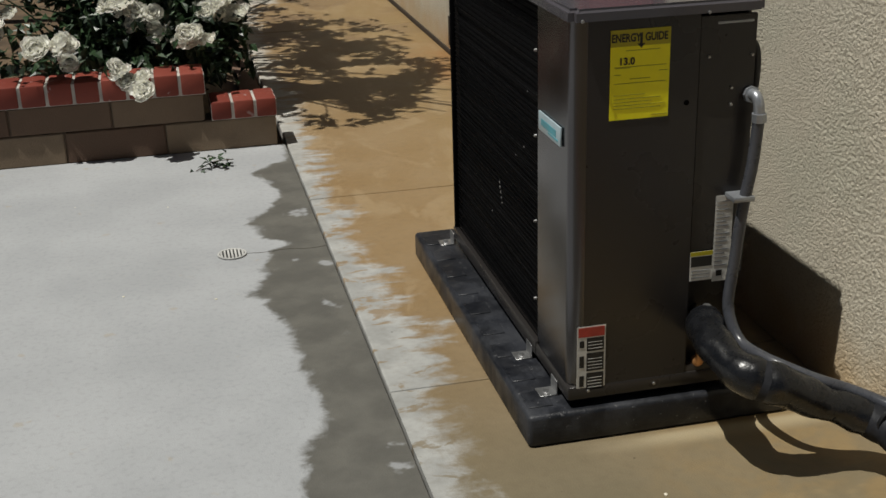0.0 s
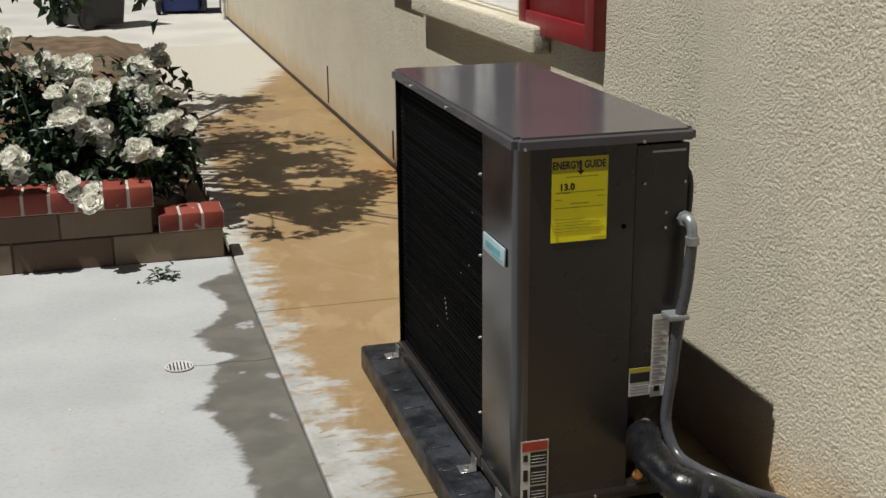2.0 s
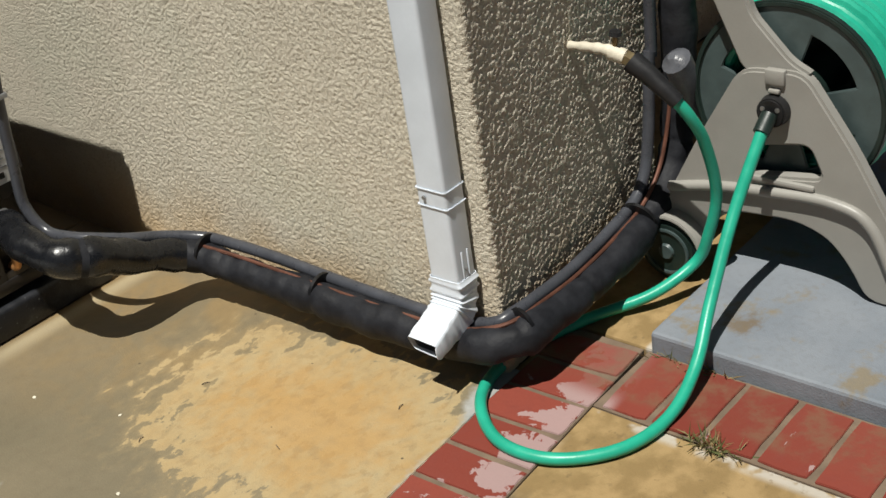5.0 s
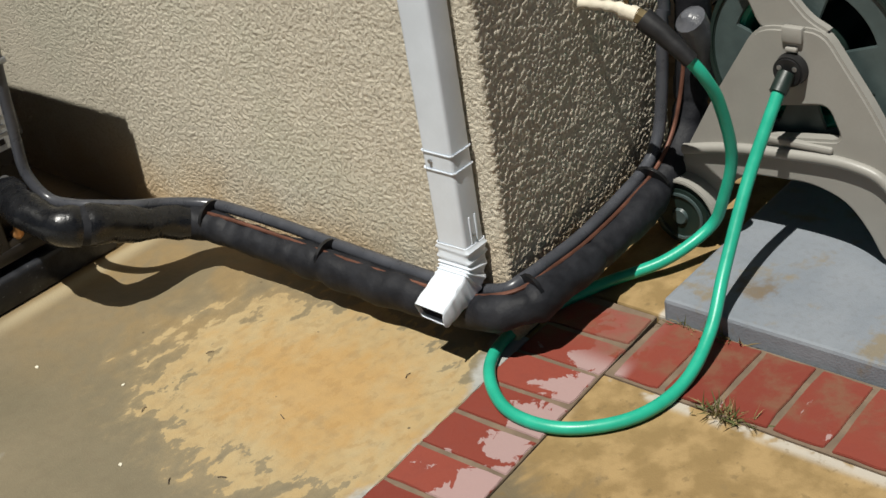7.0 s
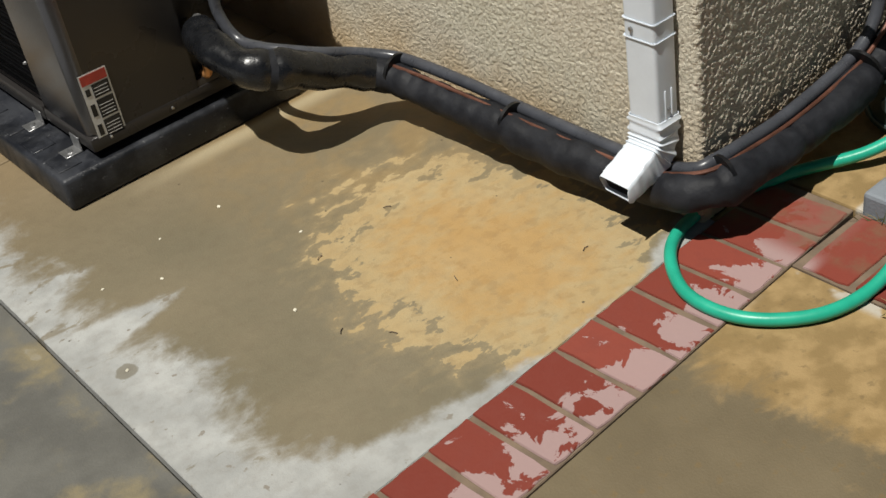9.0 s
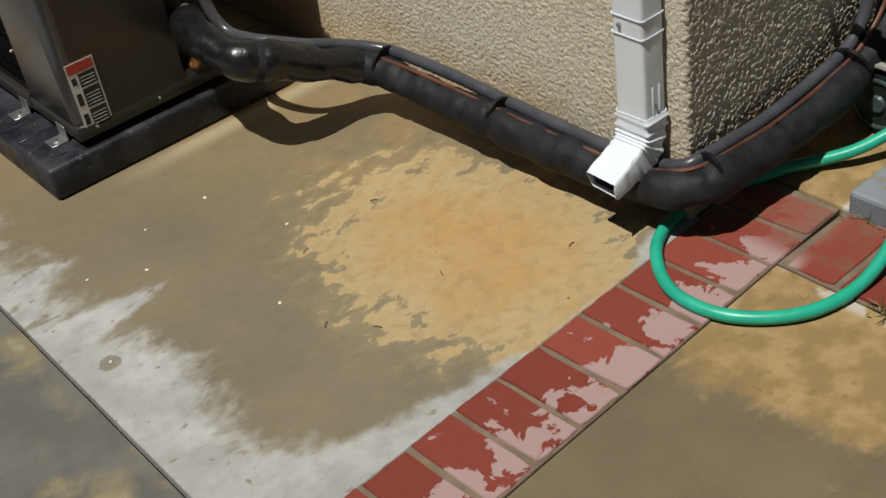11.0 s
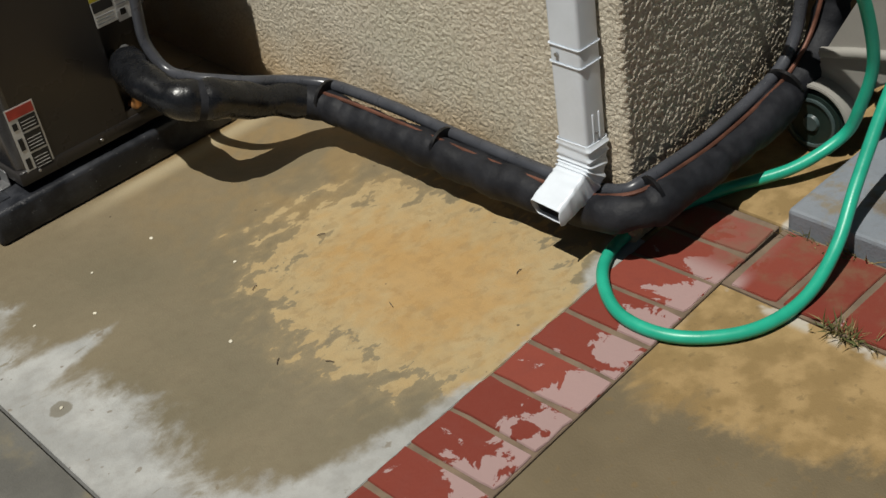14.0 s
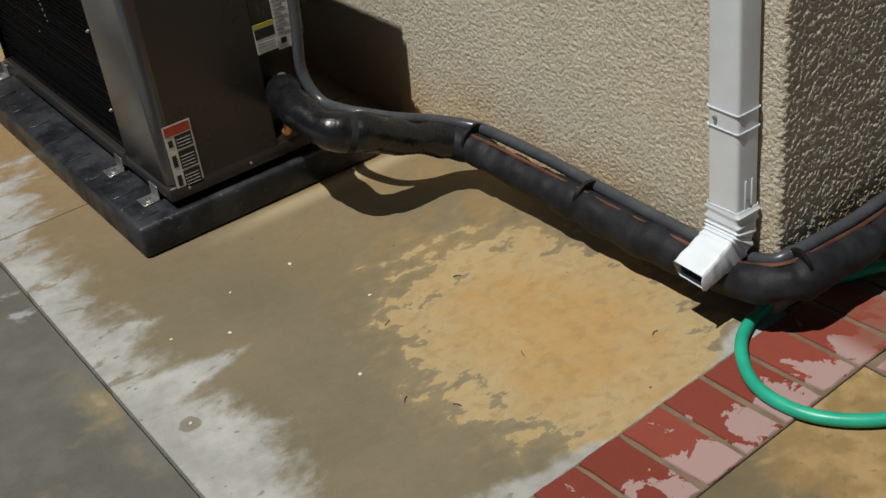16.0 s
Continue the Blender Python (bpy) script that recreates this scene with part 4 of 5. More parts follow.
        box((X0 - 0.008, y - 0.022, 0.0835), (X0 - 0.0045, y + 0.022, 0.118), 0.001, 1, b)
        hb = part("bracket", b, ZINC, ac)
        part("bolt", cyl((-0.732, y, 0.0845), (-0.732, y, 0.092), 0.008, 0.006, 6), ZINC, hb)
    # service valves and stubs
    part("valve", cyl((-0.385, YF + 0.05, 0.266), (-0.385, YF - 0.012, 0.266), 0.015, seg=16), BRASS, ac)
    part("valve_cap", cyl((-0.382, YF - 0.012, 0.280), (-0.382, YF - 0.012, 0.306), 0.012, 0.010, 12, bevel=0.002), ZINC, ac)
    part("copper_stub", sweep(spline([(-0.392, YF + 0.02, 0.152), (-0.392, YF - 0.004, 0.16), (-0.389, YF - 0.008, 0.19), (-0.385, YF - 0.004, 0.225)]), 0.011), BRIGHT_COPPER, ac)
    part("copper_stub", sweep(spline([(-0.35, YF + 0.02, 0.15), (-0.349, YF + 0.0, 0.17), (-0.345, YF - 0.004, 0.20)]), 0.006), BRIGHT_COPPER, ac)
    # conduit elbow and clip
    el = part("conduit_elbow", sweep(spline([(-0.302, YF + 0.004, 0.786), (-0.301, YF - 0.022, 0.788), (-0.299, YF - 0.034, 0.772), (-0.297, YF - 0.035, 0.745)]), 0.0118), GALV, ac, "grey cast conduit elbow")
    part("lock_ring", cyl((-0.302, YF + 0.002, 0.786), (-0.302, YF - 0.008, 0.787), 0.0185, seg=8), GALV, el)
    part("lock_ring", cyl((-0.297, YF - 0.035, 0.752), (-0.296, YF - 0.035, 0.733), 0.0165, seg=8), GALV, el)
    # black bulging tube down the rear right edge
    part("rear_cable", sweep(spline([(X1 - 0.01, 1.20, 0.90), (X1 + 0.024, 1.19, 0.875), (X1 + 0.026, 1.185, 0.80), (X1 + 0.008, 1.18, 0.68), (X1 + 0.004, 1.175, 0.5)]), 0.011, 10), RUBBER, ac)
    part("clip", box((-0.348, YF - 0.046, 0.556), (-0.298, YF + 0.003, 0.569), 0.003), GALV, ac)


condenser()


# ---- refrigerant lines along the foot of the wall ----
def line_set():
    ls = thing("refrigerant_line", "dark foam-wrapped refrigerant lines tied in a bundle along the wall", "pipe", (-0.07, 0.4, 0.1))
    main = spline([(-0.385, 1.125, 0.266), (-0.404, 1.075, 0.265), (-0.414, 1.0, 0.26), (-0.406, 0.926, 0.247), (-0.376, 0.888, 0.235), (-0.324, 0.872, 0.218), (-0.241, 0.868, 0.175), (-0.156, 0.853, 0.137), (-0.108, 0.815, 0.118), (-0.10, 0.732, 0.112), (-0.090, 0.60, 0.103), (-0.080, 0.45, 0.092), (-0.072, 0.28, 0.086), (-0.062, 0.10, 0.084), (-0.058, 0.0, 0.105), (-0.02, -0.057, 0.117), (0.08, -0.066, 0.116), (0.19, -0.066, 0.112), (0.33, -0.064, 0.122), (0.45, -0.060, 0.142), (0.55, -0.055, 0.19), (0.605, -0.05, 0.27), (0.63, -0.05, 0.42), (0.635, -0.05, 0.62)], 8)
    fat = lambda t: 0.0345 + 0.0022 * math.sin(t * 41) + 0.0015 * math.sin(t * 97) + 0.006 * max(0, 1 - abs(t - 0.16) * 12)
    ties = (0.31, 0.405, 0.64, 0.83)

    def lumpy(bm, way=1.0):
        for v in bm.verts:
            v.co += way * (0.0042 * noise.noise_vector(v.co * 17) + 0.0022 * noise.noise_vector(v.co * 48))
        return bm

    foam = lambda t: fat(t) + 0.0038 - 0.006 * max(0.0, 1 - min(abs(t - q) for q in ties) * 60) - 0.0045 * max(0.0, 1 - abs((t * 11.5) % 1 - 0.5) * 14)
    part("foam_sleeve", lumpy(sweep(spline(main[::2], 4), foam, 22)), INSUL, ls)
    part("vinyl_wrap", lumpy(sweep(main[2:61], lambda t: fat(0.01 + t * 0.29) + 0.0062 + 0.0010 * math.sin(t * 34) - 0.005 * max(0.0, 1 - abs(t - 0.56) * 30), 22)), WRAP, ls, "glossy black vinyl tape wrapped over the foam")
    for i in (60, 97, 122, 140, 164, 169, 174):
        d = (main[i + 1] - main[i - 1]).normalized()
        part("tape_wrap", sweep([main[i] - d * 0.006, main[i], main[i] + d * 0.006], fat(i / (len(main) - 1)) + 0.0015, 18), INSUL, ls)
    cond = spline([(-0.297, 1.10, 0.745), (-0.303, 1.103, 0.64), (-0.318, 1.105, 0.54), (-0.330, 1.108, 0.40), (-0.338, 1.105, 0.30), (-0.328, 1.06, 0.238), (-0.312, 0.985, 0.232), (-0.285, 0.935, 0.228), (-0.225, 0.90, 0.205), (-0.145, 0.875, 0.176), (-0.080, 0.815, 0.155), (-0.062, 0.73, 0.148), (-0.048, 0.60, 0.138), (-0.040, 0.45, 0.126), (-0.034, 0.28, 0.118), (-0.028, 0.10, 0.115), (-0.024, 0.0, 0.138), (0.008, -0.026, 0.150), (0.08, -0.032, 0.150), (0.19, -0.032, 0.147), (0.33, -0.030, 0.158), (0.45, -0.028, 0.180), (0.505, -0.026, 0.225), (0.535, -0.024, 0.32), (0.555, -0.022, 0.48), (0.57, -0.022, 0.70), (0.575, -0.022, 2.6)], 8)
    part("conduit", sweep(cond, 0.0135, 12), CONDUIT, ls, "grey flexible conduit on top of the foam")
    cop = spline([(-0.165, 0.895, 0.168), (-0.118, 0.83, 0.154), (-0.100, 0.732, 0.148), (-0.088, 0.60, 0.139), (-0.078, 0.45, 0.128), (-0.070, 0.28, 0.121), (-0.060, 0.10, 0.119), (-0.052, 0.0, 0.141), (-0.015, -0.048, 0.153), (0.08, -0.056, 0.152), (0.19, -0.056, 0.148), (0.33, -0.054, 0.158), (0.45, -0.052, 0.180), (0.53, -0.05, 0.235), (0.575, -0.05, 0.33), (0.60, -0.05, 0.45)], 8)
    part("copper_line", sweep(cop, 0.0048, 8), COPPER, ls, "thin bare copper line")
    for p, d in (((-0.096, 0.795, 0.130), (-0.15, 1, 0.05)), ((-0.066, 0.45, 0.104), (-0.05, 1, 0.07)), ((0.0, -0.052, 0.128), (1, -0.25, 0)), ((0.435, -0.050, 0.155), (1, 0.05, 0.3))):
        d = Vector(d).normalized()
        p = Vector(p)
        part("cable_tie", sweep([p - d * 0.004, p + d * 0.004], 0.0435, 18), TIE, ls, "tight black cable tie")
    part("taped_end", sweep(spline([(0.512, -0.105, 0.512), (0.53, -0.11, 0.485), (0.555, -0.112, 0.43), (0.582, -0.105, 0.36)]), lambda t: 0.010 + 0.024 * min(1, t * 5) - 0.006 * t, 14), TAPE, ls, "grey tape wrapped over the riser")


line_set()


# ---- spigot and green hose ----
def spigot():
    sp = thing("spigot", "paint-spattered wall spigot with a hose screwed on", "spigot", (0.33, 0, 0.59))
    part("stub", sweep(spline([(0.325, 0.022, 0.588), (0.328, -0.04, 0.590), (0.33, -0.085, 0.588)]), lambda t: 0.0085 + 0.0035 * t + 0.0012 * math.sin(t * 23)), SPIGOT, sp)
    part("body", cyl((0.33, -0.078, 0.588), (0.336, -0.112, 0.576), 0.018, 0.015, 14, bevel=0.003), SPIGOT, sp)
    part("stem", cyl((0.331, -0.09, 0.60), (0.331, -0.094, 0.625), 0.006, seg=10), BRASS, sp)
    part("handle", cyl((0.331, -0.0935, 0.622), (0.331, -0.0945, 0.630), 0.014, 0.012, 8), RUBBER, sp, "worn round tap handle")
    part("nut", cyl((0.335, -0.108, 0.578), (0.342, -0.128, 0.565), 0.016, seg=6), BRASS, sp)


spigot()
GROUND_RUN = [(0.434, -0.187, 0.080), (0.344, -0.132, 0.034), (0.233, -0.045, 0.012), (0.077, 0.008, 0.012), (-0.041, 0.012, 0.012), (-0.131, -0.033, 0.012), (-0.196, -0.13, 0.012), (-0.185, -0.242, 0.011), (-0.100, -0.334, 0.011), (0.018, -0.365, 0.016), (0.133, -0.358, 0.056)]
hose = thing("garden_hose", "bright green garden hose looping over the bricks to the reel", "hose", (0.1, -0.2, 0.01))
part("coupling_sleeve", sweep(spline([(0.339, -0.12, 0.570), (0.343, -0.15, 0.548), (0.347, -0.18, 0.522), (0.352, -0.212, 0.492)]), lambda t: 0.0225 - 0.007 * t, 14), RUBBER, hose, "black rubber strain-relief sleeve")
part("tube", sweep(spline([(0.350, -0.205, 0.499), (0.372, -0.225, 0.455), (0.408, -0.235, 0.385), (0.447, -0.236, 0.255), (0.445, -0.215, 0.150)] + GROUND_RUN + [(0.235, -0.335, 0.135), (0.35, -0.325, 0.268), (0.455, -0.338, 0.418)], 10), 0.0125, 14), HOSE, hose)
part("coupling", cyl((0.447, -0.3365, 0.408), (0.478, -0.339, 0.435), 0.017, seg=14), REEL_DARK, hose)


# ---- hose reel cart ----
def hose_reel():
    HY, HZ = -0.34, 0.437
    rc = thing("hose_reel", "beige plastic hose reel cart wound with green hose", "hose reel", (0.7, -0.32, 0.046))

    def side(x, name):
        out = rounded([(-0.262, 0.512), (-0.398, 0.522), (-0.50, 0.375), (-0.585, 0.225), (-0.640, 0.047), (-0.535, 0.047), (-0.500, 0.115), (-0.452, 0.172), (-0.38, 0.195), (-0.24, 0.185), (-0.195, 0.150), (-0.175, 0.085), (-0.095, 0.060), (-0.045, 0.105), (-0.085, 0.19), (-0.165, 0.345)], 0.035, 4)
        hole = rounded([(-0.305, 0.352), (-0.410, 0.370), (-0.440, 0.302), (-0.268, 0.278)], 0.02, 4)
        fr = part(name, plate(out, 0.035, "x", x, 0.006, [hole]), REEL, rc)
        part("cross_rib", sweep(spline([(x - 0.001, -0.095, 0.215), (x - 0.004, -0.20, 0.240), (x - 0.004, -0.33, 0.254), (x - 0.004, -0.46, 0.258), (x - 0.004, -0.54, 0.225), (x - 0.002, -0.60, 0.10)]), 0.012, 10), REEL, fr)
        part("shelf", box((x - 0.008, -0.425, 0.272), (x + 0.01, -0.280, 0.286), 0.005), REEL, fr)
        part("latch", box((x - 0.008, -0.362, 0.49), (x + 0.01, -0.320, 0.522), 0.004), REEL, fr)
        part("latch", box((x - 0.010, -0.352, 0.473), (x + 0.01, -0.328, 0.482), 0.003), REEL, fr)
        return fr

    near = side(0.500, "side_frame")
    side(0.93, "side_frame")
    hub = part("hub", cyl((0.478, HY, HZ), (0.502, HY, HZ), 0.030, 0.034, 28, bevel=0.003), RUBBER, near)
    for a in range(3):
        c = (0.476, HY + 0.018 * math.cos(a * 2.1 + 0.5), HZ + 0.018 * math.sin(a * 2.1 + 0.5))
        part("hub_screw", cyl(c, (0.479, c[1], c[2]), 0.005, seg=8), ZINC, hub)
    # handle posts and grip, leaning over the wheels
    for x in (0.512, 0.93):
        post = plate(rounded([(-0.415, 0.51), (-0.365, 0.535), (-0.285, 0.62), (-0.19, 0.93), (-0.135, 0.93), (-0.19, 0.66), (-0.262, 0.505), (-0.33, 0.48)], 0.02, 4), 0.028, "x", x, 0.006)
        part("handle_post", post, REEL, rc)
    part("handle_grip", cyl((0.51, -0.163, 0.925), (0.96, -0.163, 0.925), 0.016, seg=16), REEL, rc)
    # wheels
    for x in (0.462, 0.965):
        w = part("wheel", cyl((x, -0.10, 0.071), (x + 0.035, -0.10, 0.071), 0.071, seg=36, bevel=0.006), REEL_DARK, rc, "dark green plastic wheel")
        part("rim", plate(disc(0.056, 32, (-0.10, 0.071)), 0.006, "x", x - 0.004, 0.001, [disc(0.049, 32, (-0.10, 0.071))]), REEL_DISC, w)
        part("hub_cap", cyl((x - 0.006, -0.10, 0.071), (x + 0.001, -0.10, 0.071), 0.016, 0.02, 18), REEL_DISC, w)
    part("axle", cyl((0.495, -0.10, 0.071), (0.965, -0.10, 0.071), 0.009, seg=12), ZINC, rc)
    part("mud_guard", plate([*disc(0.088, 18, (-0.10, 0.071), 0.5, 3.0), *disc(0.080, 18, (-0.10, 0.071), 0.5, 3.0)[::-1]], 0.05, "x", 0.458, 0.002), REEL, rc)
    # drum: two flanges with spokes and openings, and the wound hose
    for x in (0.548, 0.905):
        holes = []
        for a in range(4):
            t0 = a * math.pi / 2 + 0.35
            t1 = t0 + 0.9
            holes.append([(HY + 0.15 * math.cos(t), HZ + 0.15 * math.sin(t)) for t in np.linspace(t0, t1, 8)] + [(HY + 0.075 * math.cos(t), HZ + 0.075 * math.sin(t)) for t in np.linspace(t1, t0, 8)])
        fl = part("flange", plate(disc(0.2, 56, (HY, HZ)), 0.008, "x", x, 0.002, holes), REEL_DISC, rc, "slate green drum flange")
        part("rim", plate(disc(0.206, 56, (HY, HZ)), 0.018, "x", x - 0.005, 0.003, [disc(0.193, 56, (HY, HZ))]), REEL_DARK, fl)
    part("drum_core", cyl((0.556, HY, HZ), (0.905, HY, HZ), 0.07, seg=28), REEL_DARK, rc)
    layers = ((0.150, 0.0), (0.172, 0.5), (0.193, 0.0))
    for r, o in layers:
        pts = []
        turns = 12
        for i in range(turns * 28):
            t = i / 28
            pts.append(Vector((0.572 + (t + o) * 0.0262, HY + r * math.cos(2 * math.pi * t), HZ + r * math.sin(2 * math.pi * t) + 0.004 * math.sin(t * 3))))
        part("hose_winding", sweep(pts, 0.0125, 8), HOSE, rc, "green hose wound on the drum")
    part("tray", box((0.53, -0.56, 0.19), (0.93, -0.50, 0.21), 0.006), REEL, rc)


hose_reel()
# ---- planter with bricks, blocks and a rose bush ----
PF, CAP = 3.78, 0.335


def planter():
    pl = thing("planter", "tan block planter wall with a stepped red brick cap", "planter", (-2.5, PF, 0))
    part("core", box((-6.0, PF + 0.012, 0), (-1.40, PF + 0.14, 0.245)), MORTAR, pl, smooth=False)
    part("core", box((-1.40, PF + 0.012, 0), (-1.105, PF + 0.14, 0.125)), MORTAR, pl, smooth=False)
    part("return_wall", box((-1.20, PF + 0.14, -0.02), (-1.105, 6.3, 0.085), 0.006), CMU, pl)
    rows = ((0.0, 0.128, -1.552), (0.132, 0.243, -1.758))
    for z0, z1, off in rows:
        x = off
        end = -1.095 if z0 == 0 else -1.385
        xs = [end, off]
        while x > -4.5:
            x -= 0.40
            xs.append(x)
        for a, b in zip(xs[1:], xs):
            part("block", box((a + 0.003, PF, z0), (b - 0.003, PF + 0.13, z1), 0.005, 1), CMU, pl, smooth=False)
    for x0, x1, z in ((-4.6, -1.372, 0.245), (-1.365, -1.088, 0.13)):
        n = round((x1 - x0) / 0.105)
        w = (x1 - x0) / n
        for i in range(n):
            part("brick", box((x0 + i * w + 0.004, PF - 0.016, z), (x0 + (i + 1) * w - 0.004, PF + 0.17, z + (0.09 if z > 0.2 else 0.078)), 0.010, 2), BRICK, pl)
        part("mortar_bed", box((x0 + 0.004, PF - 0.0115, z), (x1 - 0.004, PF + 0.165, z + (0.083 if z > 0.2 else 0.071))), CAP_MORTAR, pl, smooth=False)


planter()
g = bmesh.new()
bmesh.ops.create_grid(g, x_segments=60, y_segments=110, size=0.5, matrix=Matrix.Translation((-3.6, 8.25, 0)) @ Matrix.Diagonal((4.95, 8.7, 1, 1)))
for v in g.verts:
    x, y = v.co.x, v.co.y
    h = 0.20 + 0.10 * noise.noise(Vector((x * 0.8, y * 0.8, 0))) + 0.025 * noise.noise(Vector((x * 5, y * 5, 3)))
    edge = min(1, max(0, (-1.2 - x) / 0.5)) if y < 5.5 else min(1, max(0.25, (-1.1 - x) / 0.35))
    far = min(1, max(0, (12.2 - y) / 2.0))
    v.co.z = 0.04 + h * edge * far - 0.08 * (1 - far)
single("soil_bed", g, DIRT, "rough dry dirt bed behind the planter wall", "soil", "stuff")


def bloom_mesh(seed):
    """A full rose: three rings of cupped petals."""
    rng = random.Random(seed)
    bm = bmesh.new()
    for n, r, tilt, size in ((5, 0.004, 0.20, 0.022), (7, 0.010, 0.55, 0.028), (8, 0.016, 0.9, 0.033), (9, 0.020, 1.3, 0.037)):
        for i in range(n):
            a = 2 * math.pi * i / n + rng.uniform(-0.25, 0.25)
            out = Vector((math.cos(a), math.sin(a), 0))
            tan = Vector((-out.y, out.x, 0))
            t = tilt + rng.uniform(-0.2, 0.25)
            way = out * math.sin(t) + Vector((0, 0, 1)) * math.cos(t)
            nrm = way.cross(tan)
            s = size * rng.uniform(0.85, 1.15)
            rows = []
            for j, (l, w, c) in enumerate(((0, 0.35, 0), (0.45, 1.0, 0.10), (0.85, 0.95, 0.06), (1.05, 0.45, -0.12))):
                mid = out * r * 0.6 + way * s * l
                rows.append([bm.verts.new(mid + tan * s * w * 0.62 * k + nrm * s * (c * -1 + 0.28 * (k * k))) for k in (-1, 0, 1)])
            for p, q in zip(rows, rows[1:]):
                for k in (0, 1):
                    bm.faces.new((p[k], p[k + 1], q[k + 1], q[k]))
    return mesh("bloom", bm, PETAL, True)


def rose_bush():
    rb = thing("rose_bush", "dense rose bush in full white bloom behind the planter wall", "rose bush", (-1.7, 4.3, 0.15))
    rng = random.Random(4)
    heads = [(-1.66, 3.74, 0.34), (-1.41, 3.95, 0.45), (-1.96, 3.8, 0.44), (-1.57, 4.05, 0.50), (-1.66, 4.1, 0.56), (-1.59, 4.3, 0.65), (-1.68, 4.25, 0.63), (-1.78, 4.5, 0.74), (-1.67, 4.5, 0.71), (-1.32, 4.65, 0.73), (-1.35, 4.55, 0.66), (-1.32, 4.45, 0.59), (-1.28, 4.4, 0.54), (-1.22, 4.3, 0.46), (-1.31, 4.3, 0.48), (-1.97, 4.5, 0.86), (-2.2, 4.2, 0.6), (-2.4, 4.4, 0.7), (-2.25, 4.0, 0.5)]
    stems = bmesh.new()
    for h in heads:
        h = Vector(h)
        root = Vector((-1.75 + rng.uniform(-0.3, 0.3), 4.35 + rng.uniform(-0.2, 0.2), 0.12))
        sweep(spline([root, root.lerp(h, 0.55) + Vector((0, 0, 0.10)), h], 5), lambda t: 0.006 - 0.0035 * t, 6, stems)
    part("stem", stems, ROSE_LEAF, rb)
    blooms = [bloom_mesh(i) for i in range(4)]
    k = 0
    for h in heads:
        for i in range(rng.choice((4, 5, 6, 7))):
            o = new("bloom", blooms[k % 4])
            k += 1
            o.parent = rb
            p = Vector(h) + Vector((rng.uniform(-0.065, 0.065), rng.uniform(-0.06, 0.05), rng.uniform(-0.05, 0.05))) - rb.location
            o.matrix_basis = pose(*p, rng.uniform(5, 60), rng.uniform(-35, 15), rng.uniform(-50, 50)) @ Matrix.Scale(rng.uniform(0.85, 1.2), 4)
    leaves = bmesh.new()
    for i in range(11000):
        c = rng.choice(heads[:16] if rng.random() < 0.85 else heads)
        t = rng.uniform(0.1, 1.0)
        p = Vector((-1.7, 4.4, 0.2)).lerp(Vector(c), t) + Vector((rng.gauss(0, 0.11), rng.gauss(0.05, 0.08), rng.gauss(-0.10, 0.07)))
        if p.x > -1.14 or p.z < 0.19 or (p.y < 3.95 and p.z < 0.355):
            continue
        leaf_into(leaves, p, unit(rng) + Vector((0, -0.3, -0.1)), Vector((rng.gauss(0, 0.4), rng.gauss(0, 0.4), 1)), rng.uniform(0.045, 0.08), rng.uniform(0.028, 0.045))
    tagged(part("foliage", leaves, ROSE_LEAF, rb, smooth=False), kind="stuff")
    # fallen spray on the patio
    return rb


rose_bush()


def fallen_sprig():
    fs = thing("fallen_sprig", "broken leafy twig lying on the patio", "twig", (-1.38, 3.55, 0))
    rng = random.Random(9)
    stem = bmesh.new()
    sweep(spline([(-1.45, 3.50, 0.004), (-1.38, 3.55, 0.02), (-1.30, 3.53, 0.03)]), 0.002, 6, stem)
    part("stem", stem, BARK, fs)
    bm = bmesh.new()
    for i in range(26):
        leaf_into(bm, Vector((-1.38 + rng.gauss(0, 0.05), 3.54 + rng.gauss(0, 0.02), rng.uniform(0.004, 0.04))), unit(rng) * Vector((1, 1, 0.3)), Vector((0, 0, 1)), 0.04, 0.022)
    part("foliage", bm, ROSE_LEAF, fs, smooth=False)


fallen_sprig()


